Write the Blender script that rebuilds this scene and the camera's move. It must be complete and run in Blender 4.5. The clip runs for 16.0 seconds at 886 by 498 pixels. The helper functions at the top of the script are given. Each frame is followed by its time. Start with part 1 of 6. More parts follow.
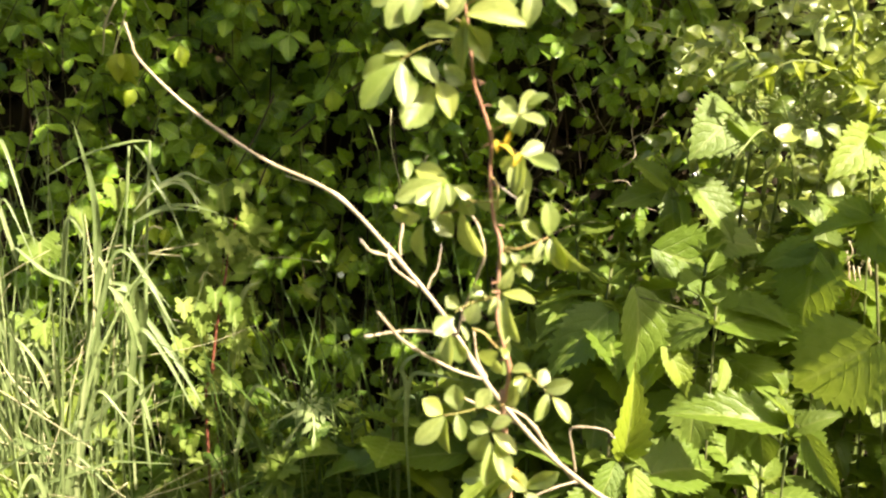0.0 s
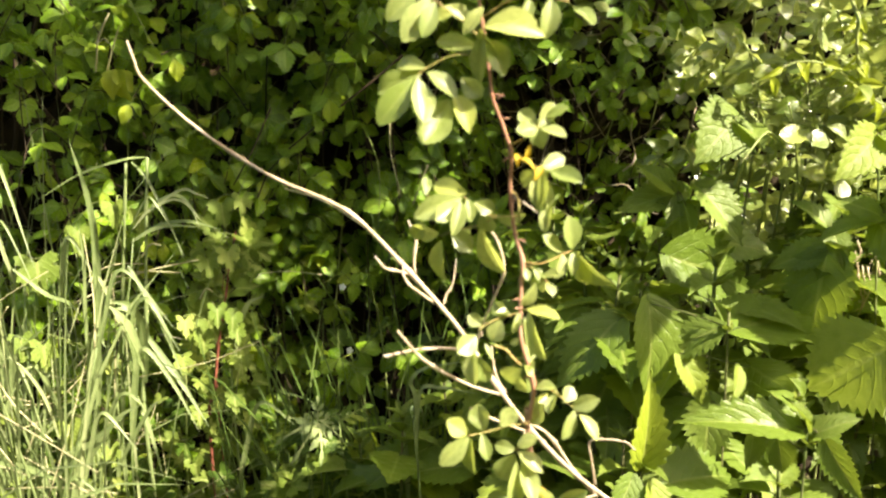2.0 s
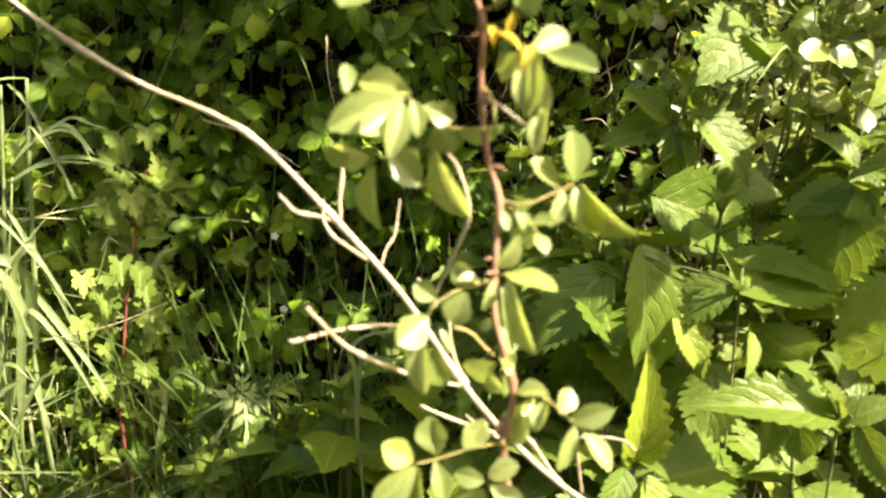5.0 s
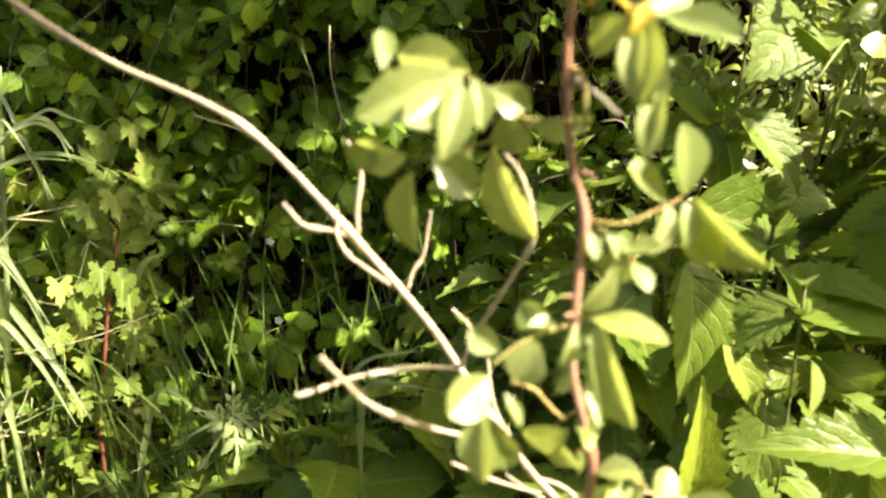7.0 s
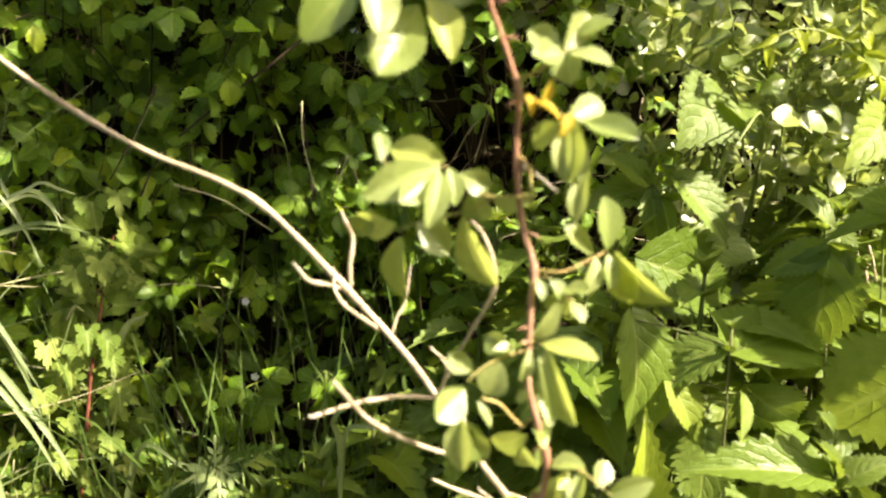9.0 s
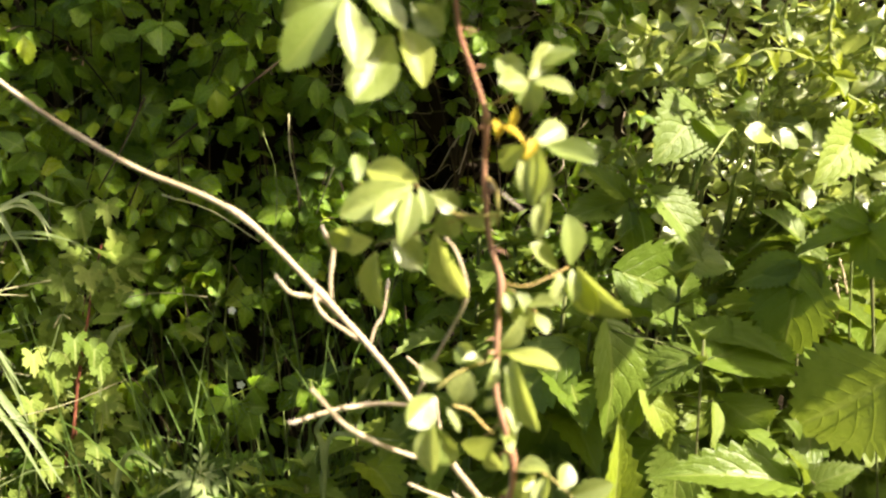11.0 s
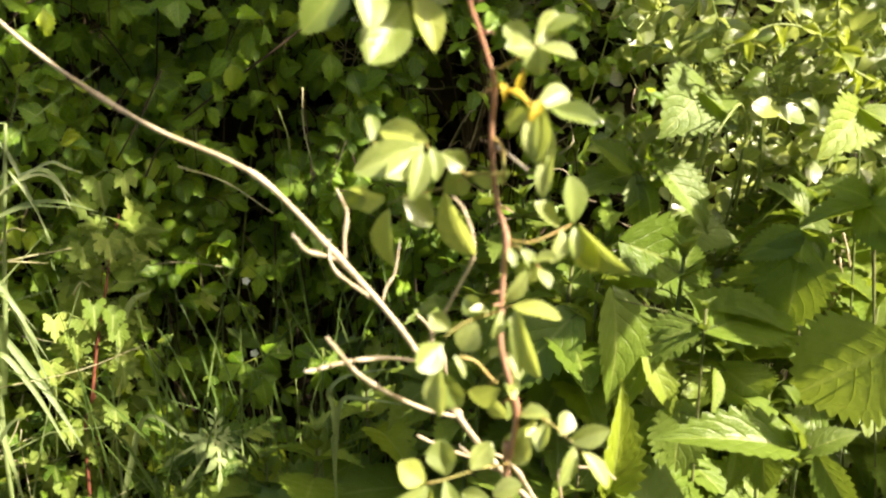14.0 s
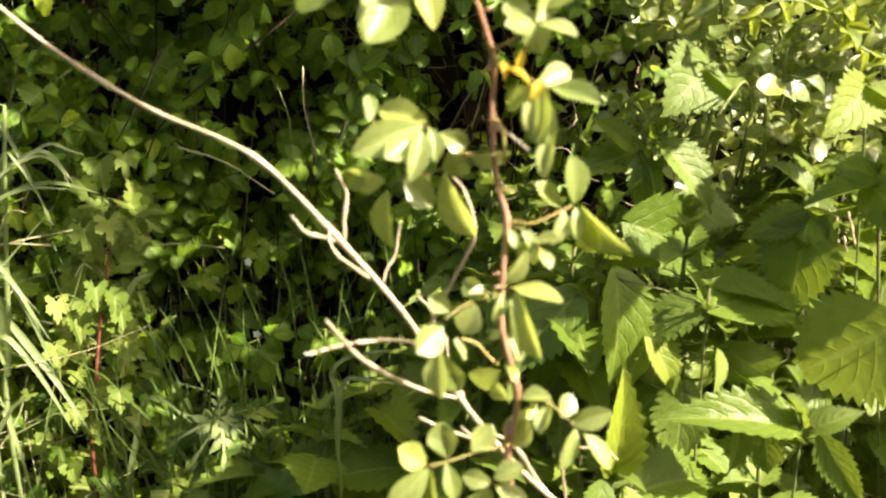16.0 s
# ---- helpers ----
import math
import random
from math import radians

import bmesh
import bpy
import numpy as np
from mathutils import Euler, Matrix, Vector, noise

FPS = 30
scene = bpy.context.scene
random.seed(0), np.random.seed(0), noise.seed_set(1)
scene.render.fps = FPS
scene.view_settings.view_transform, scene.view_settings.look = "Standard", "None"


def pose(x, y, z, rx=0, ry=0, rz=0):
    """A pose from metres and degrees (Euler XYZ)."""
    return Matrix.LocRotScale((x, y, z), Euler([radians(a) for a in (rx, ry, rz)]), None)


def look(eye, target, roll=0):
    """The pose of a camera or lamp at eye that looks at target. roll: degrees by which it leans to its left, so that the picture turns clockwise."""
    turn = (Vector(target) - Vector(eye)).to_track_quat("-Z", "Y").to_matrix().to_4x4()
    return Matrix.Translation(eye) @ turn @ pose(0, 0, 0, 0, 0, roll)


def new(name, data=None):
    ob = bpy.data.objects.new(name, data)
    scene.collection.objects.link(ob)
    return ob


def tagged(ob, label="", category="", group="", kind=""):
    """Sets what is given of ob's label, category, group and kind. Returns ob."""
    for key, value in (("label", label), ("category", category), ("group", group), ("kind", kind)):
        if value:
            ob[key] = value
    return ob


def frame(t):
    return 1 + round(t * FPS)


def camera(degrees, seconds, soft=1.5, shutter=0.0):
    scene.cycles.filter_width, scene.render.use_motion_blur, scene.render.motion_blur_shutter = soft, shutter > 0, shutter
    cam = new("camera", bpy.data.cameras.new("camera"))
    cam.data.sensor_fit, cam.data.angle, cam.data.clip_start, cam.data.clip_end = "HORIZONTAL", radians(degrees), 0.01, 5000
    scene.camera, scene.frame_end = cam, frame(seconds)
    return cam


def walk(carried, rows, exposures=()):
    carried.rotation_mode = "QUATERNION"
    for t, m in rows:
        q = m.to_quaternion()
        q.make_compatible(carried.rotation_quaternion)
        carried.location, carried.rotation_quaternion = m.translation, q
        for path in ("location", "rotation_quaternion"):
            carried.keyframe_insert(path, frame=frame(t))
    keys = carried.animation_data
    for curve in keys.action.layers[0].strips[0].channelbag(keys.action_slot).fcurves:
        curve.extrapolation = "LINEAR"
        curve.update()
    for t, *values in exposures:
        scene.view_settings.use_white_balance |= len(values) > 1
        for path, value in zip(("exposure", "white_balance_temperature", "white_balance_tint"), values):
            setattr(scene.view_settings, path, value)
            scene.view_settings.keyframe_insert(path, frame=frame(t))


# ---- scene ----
cam = camera(57.6, 16.0, soft=2.3, shutter=0.3)
cam.data.dof.use_dof, cam.data.dof.focus_distance, cam.data.dof.aperture_fstop = True, 1.35, 11.0
PATH = [
    (0, (0.017, 0.006, 1.154), (-0.01, 1.963, 0.742), -0.7),
    (0.5, (0.003, -0.004, 1.151), (-0.015, 1.956, 0.754), -1.0),
    (1, (0.0, 0.011, 1.137), (-0.002, 1.955, 0.666), -0.9),
    (1.5, (0.0, 0.021, 1.156), (-0.003, 1.977, 0.738), -1.9),
    (2, (-0.002, 0.019, 1.16), (-0.007, 1.978, 0.759), -2.1),
    (2.5, (0.007, 0.019, 1.164), (0.016, 1.983, 0.786), -2.1),
    (3, (0.007, 0.016, 1.15), (-0.009, 1.974, 0.739), -2.0),
    (3.5, (0.022, 0.015, 1.14), (-0.021, 1.961, 0.678), -1.6),
    (4, (0.01, 0.069, 1.124), (0.034, 1.999, 0.601), -0.5),
    (4.2, (0.012, 0.108, 1.12), (0.068, 2.033, 0.583), -0.9),
    (6.3, (-0.005, 0.265, 1.111), (0.118, 2.193, 0.593), -1.4),
    (6.5, (-0.002, 0.28, 1.108), (0.114, 2.208, 0.59), -1.3),
    (7, (-0.011, 0.291, 1.102), (0.111, 2.216, 0.575), -0.5),
    (7.5, (-0.013, 0.292, 1.103), (0.146, 2.226, 0.62), -0.7),
    (8, (-0.012, 0.265, 1.106), (0.183, 2.202, 0.648), -0.6),
    (8.5, (-0.021, 0.231, 1.114), (0.203, 2.173, 0.694), -0.8),
    (9, (-0.026, 0.213, 1.118), (0.2, 2.162, 0.731), -1.2),
    (9.2, (-0.025, 0.209, 1.12), (0.205, 2.159, 0.739), -1.4),
    (11.3, (-0.021, 0.19, 1.126), (0.237, 2.139, 0.76), -0.7),
    (11.5, (-0.023, 0.188, 1.127), (0.238, 2.136, 0.756), -0.7),
    (12, (-0.025, 0.187, 1.125), (0.234, 2.132, 0.739), -0.6),
    (12.5, (-0.033, 0.172, 1.122), (0.227, 2.116, 0.73), -0.7),
    (13, (-0.024, 0.163, 1.114), (0.241, 2.1, 0.693), -0.6),
    (13.5, (-0.021, 0.169, 1.119), (0.188, 2.117, 0.719), -1.5),
    (14, (-0.023, 0.171, 1.118), (0.203, 2.115, 0.703), -0.4),
    (14.5, (-0.024, 0.174, 1.112), (0.2, 2.112, 0.671), -0.4),
    (15, (-0.021, 0.181, 1.114), (0.192, 2.116, 0.655), -0.2),
    (15.5, (-0.022, 0.178, 1.119), (0.181, 2.113, 0.658), -0.7),
    (16, (-0.021, 0.175, 1.118), (0.195, 2.108, 0.654), -0.7),
]
walk(cam, [(t, look(eye, target, roll)) for t, eye, target, roll in PATH], [(0, 1.84, 7150, 10), (8, 1.84, 7150, 10), (11, 1.70, 7150, 10), (16, 1.74, 7150, 10)])

# ---- daylight ----
TO_SUN = Vector((0.63, -0.40, 0.66)).normalized()
sun_data = bpy.data.lights.new("sun", "SUN")
sun_data.energy, sun_data.angle, sun_data.color = 5.2, radians(0.55), (1.0, 0.94, 0.83)
sun = new("sun", sun_data)
sun.matrix_world = look(TO_SUN * 20, (0, 0, 0))
world = bpy.data.worlds.new("world")
scene.world = world
world.use_nodes = True
wn = world.node_tree
sky = wn.nodes.new("ShaderNodeTexSky")
sky.sky_type, sky.sun_disc = "NISHITA", False
sky.dust_density, sky.ozone_density = 4.0, 0.6
sky.sun_elevation = math.asin(TO_SUN.z)
sky.sun_rotation = math.atan2(TO_SUN.x, TO_SUN.y)
wn.nodes["Background"].inputs["Strength"].default_value = 0.092
wn.links.new(sky.outputs[0], wn.nodes["Background"].inputs["Color"])


# ---- materials ----
def shader(name):
    m = bpy.data.materials.new(name)
    m.use_nodes = True
    t = m.node_tree
    bsdf = t.nodes["Principled BSDF"]
    return m, t, bsdf, t.nodes["Material Output"]


def math_node(t, op, a, b=None, c=None):
    n = t.nodes.new("ShaderNodeMath")
    n.operation = op
    for i, v in enumerate((a, b, c)):
        if v is None:
            continue
        if isinstance(v, (int, float)):
            n.inputs[i].default_value = v
        else:
            t.links.new(v, n.inputs[i])
    return n.outputs[0]


def mix_colour(t, fac, a, b, blend="MIX"):
    n = t.nodes.new("ShaderNodeMix")
    n.data_type, n.blend_type = "RGBA", blend
    for socket, v in ((n.inputs[0], fac), (n.inputs[6], a), (n.inputs[7], b)):
        if isinstance(v, (int, float)):
            socket.default_value = v
        elif isinstance(v, tuple):
            socket.default_value = (*v, 1)
        else:
            t.links.new(v, socket)
    return n.outputs[2]


def ramp(t, value, lo, hi, a=0.0, b=1.0):
    n = t.nodes.new("ShaderNodeMapRange")
    n.interpolation_type = "SMOOTHSTEP"
    for i, v in enumerate((value, lo, hi, a, b)):
        if isinstance(v, (int, float)):
            n.inputs[i].default_value = v
        else:
            t.links.new(v, n.inputs[i])
    return n.outputs[0]


def noise_tex(t, scale, detail=3.0, coords="Object", stretch=None):
    co = t.nodes.new("ShaderNodeTexCoord").outputs[coords]
    if stretch:
        mp = t.nodes.new("ShaderNodeMapping")
        mp.inputs["Scale"].default_value = stretch
        t.links.new(co, mp.inputs["Vector"])
        co = mp.outputs[0]
    n = t.nodes.new("ShaderNodeTexNoise")
    n.inputs["Scale"].default_value, n.inputs["Detail"].default_value = scale, detail
    t.links.new(co, n.inputs["Vector"])
    return n.outputs["Fac"]


def leaf_material(name, dark, light, young, veins=7, slope=0.55, gloss=0.42, glow=0.34, relief=0.5, vein_tone=0.25, coat=0.35, crinkle=9.0):
    """Leaf blade: midrib, side veins that sweep towards the tip and a fine net between them over UV, blotches, thin and translucent."""
    m, t, bsdf, out = shader(name)
    uv = t.nodes.new("ShaderNodeUVMap")
    sep = t.nodes.new("ShaderNodeSeparateXYZ")
    t.links.new(uv.outputs[0], sep.inputs[0])
    across = math_node(t, "ABSOLUTE", math_node(t, "SUBTRACT", math_node(t, "MULTIPLY", sep.outputs[0], 2.0), 1.0))
    blotch = noise_tex(t, 60.0, 3.0)
    bent = math_node(t, "MULTIPLY", math_node(t, "POWER", across, 1.25), slope * veins)
    run = math_node(t, "SUBTRACT", math_node(t, "MULTIPLY", sep.outputs[1], veins), bent)
    run = math_node(t, "ADD", run, math_node(t, "MULTIPLY", noise_tex(t, 2.5, 2.0, "UV"), 0.35))
    wave = math_node(t, "ABSOLUTE", math_node(t, "SUBTRACT", math_node(t, "FRACT", run), 0.5))
    side = math_node(t, "MULTIPLY", ramp(t, wave, 0.40, 0.5), ramp(t, across, 1.0, 0.35, 0.15, 1.0))
    rib = ramp(t, across, 0.09, 0.03)
    vein = math_node(t, "MAXIMUM", side, rib)
    net = t.nodes.new("ShaderNodeTexVoronoi")
    net.feature = "DISTANCE_TO_EDGE"
    net.inputs["Scale"].default_value = crinkle
    t.links.new(uv.outputs[0], net.inputs["Vector"])
    cell = ramp(t, net.outputs["Distance"], 0.0, 0.25)
    info, geo = t.nodes.new("ShaderNodeObjectInfo"), t.nodes.new("ShaderNodeNewGeometry")
    chance = math_node(t, "FRACT", math_node(t, "ADD", info.outputs["Random"], geo.outputs["Random Per Island"]))
    other = math_node(t, "FRACT", math_node(t, "MULTIPLY", chance, 7.31))
    grain = noise_tex(t, 900.0, 2.0)
    patch = noise_tex(t, 5.0, 3.0, "UV")
    tone = mix_colour(t, chance, dark, light)
    tone = mix_colour(t, math_node(t, "MULTIPLY", ramp(t, patch, 0.42, 0.68), 0.6), tone, dark)
    tone = mix_colour(t, ramp(t, chance, 0.86, 0.99), tone, young)
    tone = mix_colour(t, math_node(t, "MULTIPLY", ramp(t, blotch, 0.35, 0.75), 0.45), tone, light)
    tone = mix_colour(t, math_node(t, "MULTIPLY", ramp(t, grain, 0.3, 0.8), 0.25), tone, dark)
    tone = mix_colour(t, math_node(t, "MULTIPLY", math_node(t, "SUBTRACT", 1.0, cell), 0.10), tone, dark)
    tone = mix_colour(t, math_node(t, "MULTIPLY", vein, vein_tone), tone, young)
    tone = mix_colour(t, math_node(t, "MULTIPLY", rib, 0.22), tone, (0.50, 0.52, 0.20))
    t.links.new(tone, bsdf.inputs["Base Color"])
    t.links.new(ramp(t, math_node(t, "ADD", math_node(t, "MULTIPLY", patch, 0.6), math_node(t, "MULTIPLY", other, 0.4)), 0.2, 0.7, gloss - 0.07, gloss + 0.13), bsdf.inputs["Roughness"])
    bsdf.inputs["Specular IOR Level"].default_value = coat
    pillow = math_node(t, "SUBTRACT", 1.0, math_node(t, "MULTIPLY", math_node(t, "MULTIPLY", wave, wave), 1.6))
    height = math_node(t, "ADD", math_node(t, "MULTIPLY", pillow, 0.40), math_node(t, "MULTIPLY", cell, 0.13))
    height = math_node(t, "ADD", height, math_node(t, "MULTIPLY", blotch, 0.35))
    height = math_node(t, "SUBTRACT", height, math_node(t, "MULTIPLY", vein, 0.35))
    bump = t.nodes.new("ShaderNodeBump")
    bump.inputs["Strength"].default_value, bump.inputs["Distance"].default_value = min(relief, 1.0), 0.0020
    t.links.new(height, bump.inputs["Height"])
    t.links.new(bump.outputs[0], bsdf.inputs["Normal"])
    through_leaf = t.nodes.new("ShaderNodeBsdfTranslucent")
    t.links.new(mix_colour(t, 0.55, tone, young), through_leaf.inputs["Color"])
    t.links.new(bump.outputs[0], through_leaf.inputs["Normal"])
    mix = t.nodes.new("ShaderNodeMixShader")
    mix.inputs[0].default_value = glow
    t.links.new(bsdf.outputs[0], mix.inputs[1])
    t.links.new(through_leaf.outputs[0], mix.inputs[2])
    t.links.new(mix.outputs[0], out.inputs["Surface"])
    return m


def stem_material(name, a, b, c, scale=40.0, rough=0.55, stretch=(1, 1, 0.15), relief=0.4):
    m, t, bsdf, out = shader(name)
    coarse, fine = noise_tex(t, scale, 4.0, "Object", stretch), noise_tex(t, scale * 12, 3.0, "Object", stretch)
    tone = mix_colour(t, ramp(t, coarse, 0.35, 0.65), a, b)
    tone = mix_colour(t, math_node(t, "MULTIPLY", ramp(t, fine, 0.45, 0.75), 0.6), tone, c)
    t.links.new(tone, bsdf.inputs["Base Color"])
    bsdf.inputs["Roughness"].default_value = rough
    bsdf.inputs["Specular IOR Level"].default_value = 0.3
    bump = t.nodes.new("ShaderNodeBump")
    bump.inputs["Strength"].default_value, bump.inputs["Distance"].default_value = relief, 0.0006
    t.links.new(fine, bump.inputs["Height"])
    t.links.new(bump.outputs[0], bsdf.inputs["Normal"])
    return m


M_ROSE = leaf_material("rose_leaf", (0.16, 0.240, 0.035), (0.56, 0.61, 0.22), (0.61, 0.66, 0.10), 7, 0.40, 0.38, 0.42, 0.30, 0.12, 1.0, 8.0)
M_ROSE.node_tree.nodes["Principled BSDF"].inputs["Coat Weight"].default_value = 0.8
M_ROSE.node_tree.nodes["Principled BSDF"].inputs["Coat Roughness"].default_value = 0.34
M_ROSE_YELLOW = leaf_material("rose_leaf_yellow", (0.55, 0.42, 0.04), (0.64, 0.48, 0.05), (0.68, 0.42, 0.05), 6, 0.45, 0.4, 0.4, 0.3)
M_NETTLE = leaf_material("nettle_leaf", (0.115, 0.190, 0.018), (0.240, 0.312, 0.062), (0.32, 0.39, 0.030), 6, 0.42, 0.38, 0.40, 0.65, 0.12, 0.55, 13.0)
M_BRAMBLE = leaf_material("bramble_leaf", (0.050, 0.130, 0.004), (0.360, 0.580, 0.036), (0.48, 0.58, 0.04), 7, 0.42, 0.30, 0.36, 0.85, 0.24, 0.75, 10.0)
M_YOUNG_AND_SUNLIT = leaf_material("young_shoot_and_sunlit_leaf", (0.36, 0.43, 0.03), (0.48, 0.55, 0.05), (0.56, 0.62, 0.08), 6, 0.5, 0.35, 0.5, 0.3, 0.1, 0.5)
# near-black leaf colour that paints the shade in the hedge's gaps
M_GAP_SHADE_LEAF = leaf_material("gap_shade_leaf", (0.014, 0.010, 0.006), (0.034, 0.024, 0.012), (0.05, 0.035, 0.015), 5, 0.5, 0.8, 0.08, 0.5, 0.1, 0.1)
M_HERB = leaf_material("herb_leaf", (0.035, 0.080, 0.008), (0.10, 0.17, 0.02), (0.28, 0.34, 0.04), 5, 0.6, 0.5, 0.32, 0.3, 0.10, 0.3)
M_CURRANT = leaf_material("lobed_leaf", (0.085, 0.150, 0.014), (0.30, 0.370, 0.075), (0.44, 0.49, 0.13), 5, 0.7, 0.45, 0.34, 0.6, 0.15, 0.3)
M_SHRUB = leaf_material("shrub_leaf", (0.080, 0.150, 0.010), (0.45, 0.50, 0.15), (0.53, 0.58, 0.13), 6, 0.5, 0.25, 0.40, 0.40, 0.12, 1.0)
M_SHRUB.node_tree.nodes["Principled BSDF"].inputs["Coat Weight"].default_value = 0.7
M_SHRUB.node_tree.nodes["Principled BSDF"].inputs["Coat Roughness"].default_value = 0.30
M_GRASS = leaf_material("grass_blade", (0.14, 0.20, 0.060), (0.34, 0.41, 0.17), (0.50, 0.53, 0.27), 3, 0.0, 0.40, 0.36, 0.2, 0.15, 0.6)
# darker copy of the grass colour, for blades where the hedge's shade falls
M_GRASS_SHADED = leaf_material("shaded_grass_blade", (0.07, 0.125, 0.024), (0.15, 0.23, 0.05), (0.24, 0.31, 0.08), 3, 0.0, 0.36, 0.3, 0.2, 0.15, 0.6)
M_MUGWORT = leaf_material("pale_herb_leaf", (0.20, 0.28, 0.09), (0.34, 0.40, 0.17), (0.45, 0.48, 0.22), 4, 0.5, 0.55, 0.25, 0.4, 0.1, 0.35)
M_STRAW = stem_material("straw", (0.52, 0.48, 0.27), (0.42, 0.37, 0.2), (0.60, 0.56, 0.36))
M_TWIG = stem_material("dead_twig_bark", (0.40, 0.31, 0.20), (0.56, 0.46, 0.33), (0.17, 0.12, 0.08), 45.0, 0.6, (1, 1, 1), 0.7)
M_TWIG_GREY = stem_material("grey_twig_end", (0.34, 0.29, 0.23), (0.42, 0.36, 0.29), (0.22, 0.18, 0.14), 90.0, 0.8, (1, 1, 1), 0.9)
M_ROSE_STEM = stem_material("rose_bark", (0.34, 0.16, 0.095), (0.48, 0.27, 0.18), (0.20, 0.13, 0.075), 70.0, 0.42)
M_PETIOLE = stem_material("leaf_stalk", (0.30, 0.28, 0.08), (0.42, 0.27, 0.10), (0.26, 0.28, 0.08), 60.0, 0.45, (1, 1, 1))
M_GREEN_STEM = stem_material("green_stem", (0.20, 0.27, 0.07), (0.28, 0.33, 0.10), (0.26, 0.20, 0.12), 40.0, 0.5)
M_NETTLE_STEM = stem_material("nettle_stem", (0.09, 0.13, 0.03), (0.13, 0.12, 0.05), (0.16, 0.19, 0.05), 30.0, 0.8)
M_RED_STEM = stem_material("red_stem", (0.17, 0.05, 0.035), (0.26, 0.085, 0.055), (0.15, 0.08, 0.04), 30.0, 0.35)
M_BARK = stem_material("hedge_bark", (0.045, 0.030, 0.017), (0.080, 0.055, 0.030), (0.03, 0.02, 0.012), 22.0, 0.85, (1, 1, 0.2), 1.0)
M_PETAL, _t, _b, _o = shader("white_petal")
_t.links.new(mix_colour(_t, noise_tex(_t, 300.0), (0.72, 0.74, 0.68), (0.82, 0.82, 0.78)), _b.inputs["Base Color"])
M_SOIL, _t, _b, _o = shader("hedge_soil")
_c = mix_colour(_t, ramp(_t, noise_tex(_t, 6.0, 5.0), 0.35, 0.65), (0.03, 0.021, 0.012), (0.06, 0.045, 0.024))
_c = mix_colour(_t, ramp(_t, noise_tex(_t, 9.0, 5.0), 0.42, 0.6), _c, (0.045, 0.075, 0.02))
_t.links.new(_c, _b.inputs["Base Color"])
_b.inputs["Roughness"].default_value = 0.95
_n = _t.nodes.new("ShaderNodeBump")
_n.inputs["Strength"].default_value, _n.inputs["Distance"].default_value = 0.8, 0.02
_t.links.new(noise_tex(_t, 45.0, 6.0), _n.inputs["Height"])
_t.links.new(_n.outputs[0], _b.inputs["Normal"])


# ---- building tools ----
rng = random.Random(11)
UP = Vector((0, 0, 1))
OUT = Vector((0.1, -1.0, 0.35)).normalized()


def V(p):
    return Vector(p)


def thing(name, at, label, category, group="", kind=""):
    ob = new(name)
    ob.location = at
    ob.empty_display_size = 0.02
    return tagged(ob, label, category, group, kind)


def origin(parent):
    """World matrix of a thing or part while building."""
    m = parent.matrix_basis.copy()
    while parent.parent:
        parent = parent.parent
        m = parent.matrix_basis @ m
    return m


def part(name, mesh, material, parent, label="", at=None):
    """A mesh as one object under a thing or a part; at: its world pose (none: the mesh is in world places)."""
    if not mesh.materials:
        mesh.materials.append(material)
    ob = new(name, mesh)
    if parent:
        ob.parent = parent
        ob.matrix_basis = origin(parent).inverted() @ (at if at is not None else Matrix())
    elif at is not None:
        ob.matrix_basis = at
    if label:
        ob["label"] = label
    return ob


def mesh_from(name, verts, faces, uvs=None, smooth=True):
    me = bpy.data.meshes.new(name)
    me.from_pydata(verts, [], faces)
    if uvs is not None:
        layer = me.uv_layers.new(name="UVMap")
        flat = np.array(uvs, dtype=np.float32)
        loops = np.empty(len(me.loops), dtype=np.int32)
        me.loops.foreach_get("vertex_index", loops)
        layer.data.foreach_set("uv", flat[loops].ravel())
    if smooth:
        me.polygons.foreach_set("use_smooth", [True] * len(me.polygons))
    me.update()
    return me


def spline(points, per=5):
    """Catmull-Rom curve through points."""
    p = [V(q) for q in points]
    if len(p) < 3:
        return [p[0].lerp(p[-1], i / per) for i in range(per + 1)]
    p = [p[0] * 2 - p[1], *p, p[-1] * 2 - p[-2]]
    got = []
    for i in range(1, len(p) - 2):
        a, b, c, d = p[i - 1:i + 3]
        for k in range(per):
            s = k / per
            got.append(0.5 * (2 * b + (c - a) * s + (2 * a - 5 * b + 4 * c - d) * s * s + (3 * b - a - 3 * c + d) * s ** 3))
    return got + [p[-2]]


def tube_geometry(path, r0, r1, sides=7, lumps=0.0, nodes=()):
    """Vertices and faces of a tapered round rod along a path; nodes: fractions at which it swells."""
    verts, faces, n = [], [], len(path)
    ref = Vector((0.31, 0.87, 0.4))
    for i, q in enumerate(path):
        way = (path[min(i + 1, n - 1)] - path[max(i - 1, 0)]).normalized()
        x = way.cross(ref)
        x = x.normalized() if x.length > 1e-4 else way.orthogonal().normalized()
        y = way.cross(x)
        s = i / (n - 1)
        r = r0 + (r1 - r0) * s
        for f in nodes:
            r *= 1 + 0.45 * math.exp(-((s - f) * n / 1.2) ** 2)
        for k in range(sides):
            a = 2 * math.pi * k / sides
            w = r * (1 + lumps * math.sin(i * 2.1 + k * 1.7))
            verts.append(q + x * (w * math.cos(a)) + y * (w * math.sin(a)))
    for i in range(n - 1):
        for k in range(sides):
            a, b = i * sides + k, i * sides + (k + 1) % sides
            faces.append((a, b, b + sides, a + sides))
    faces.append(tuple(range(sides))[::-1])
    faces.append(tuple(range((n - 1) * sides, n * sides)))
    return verts, faces


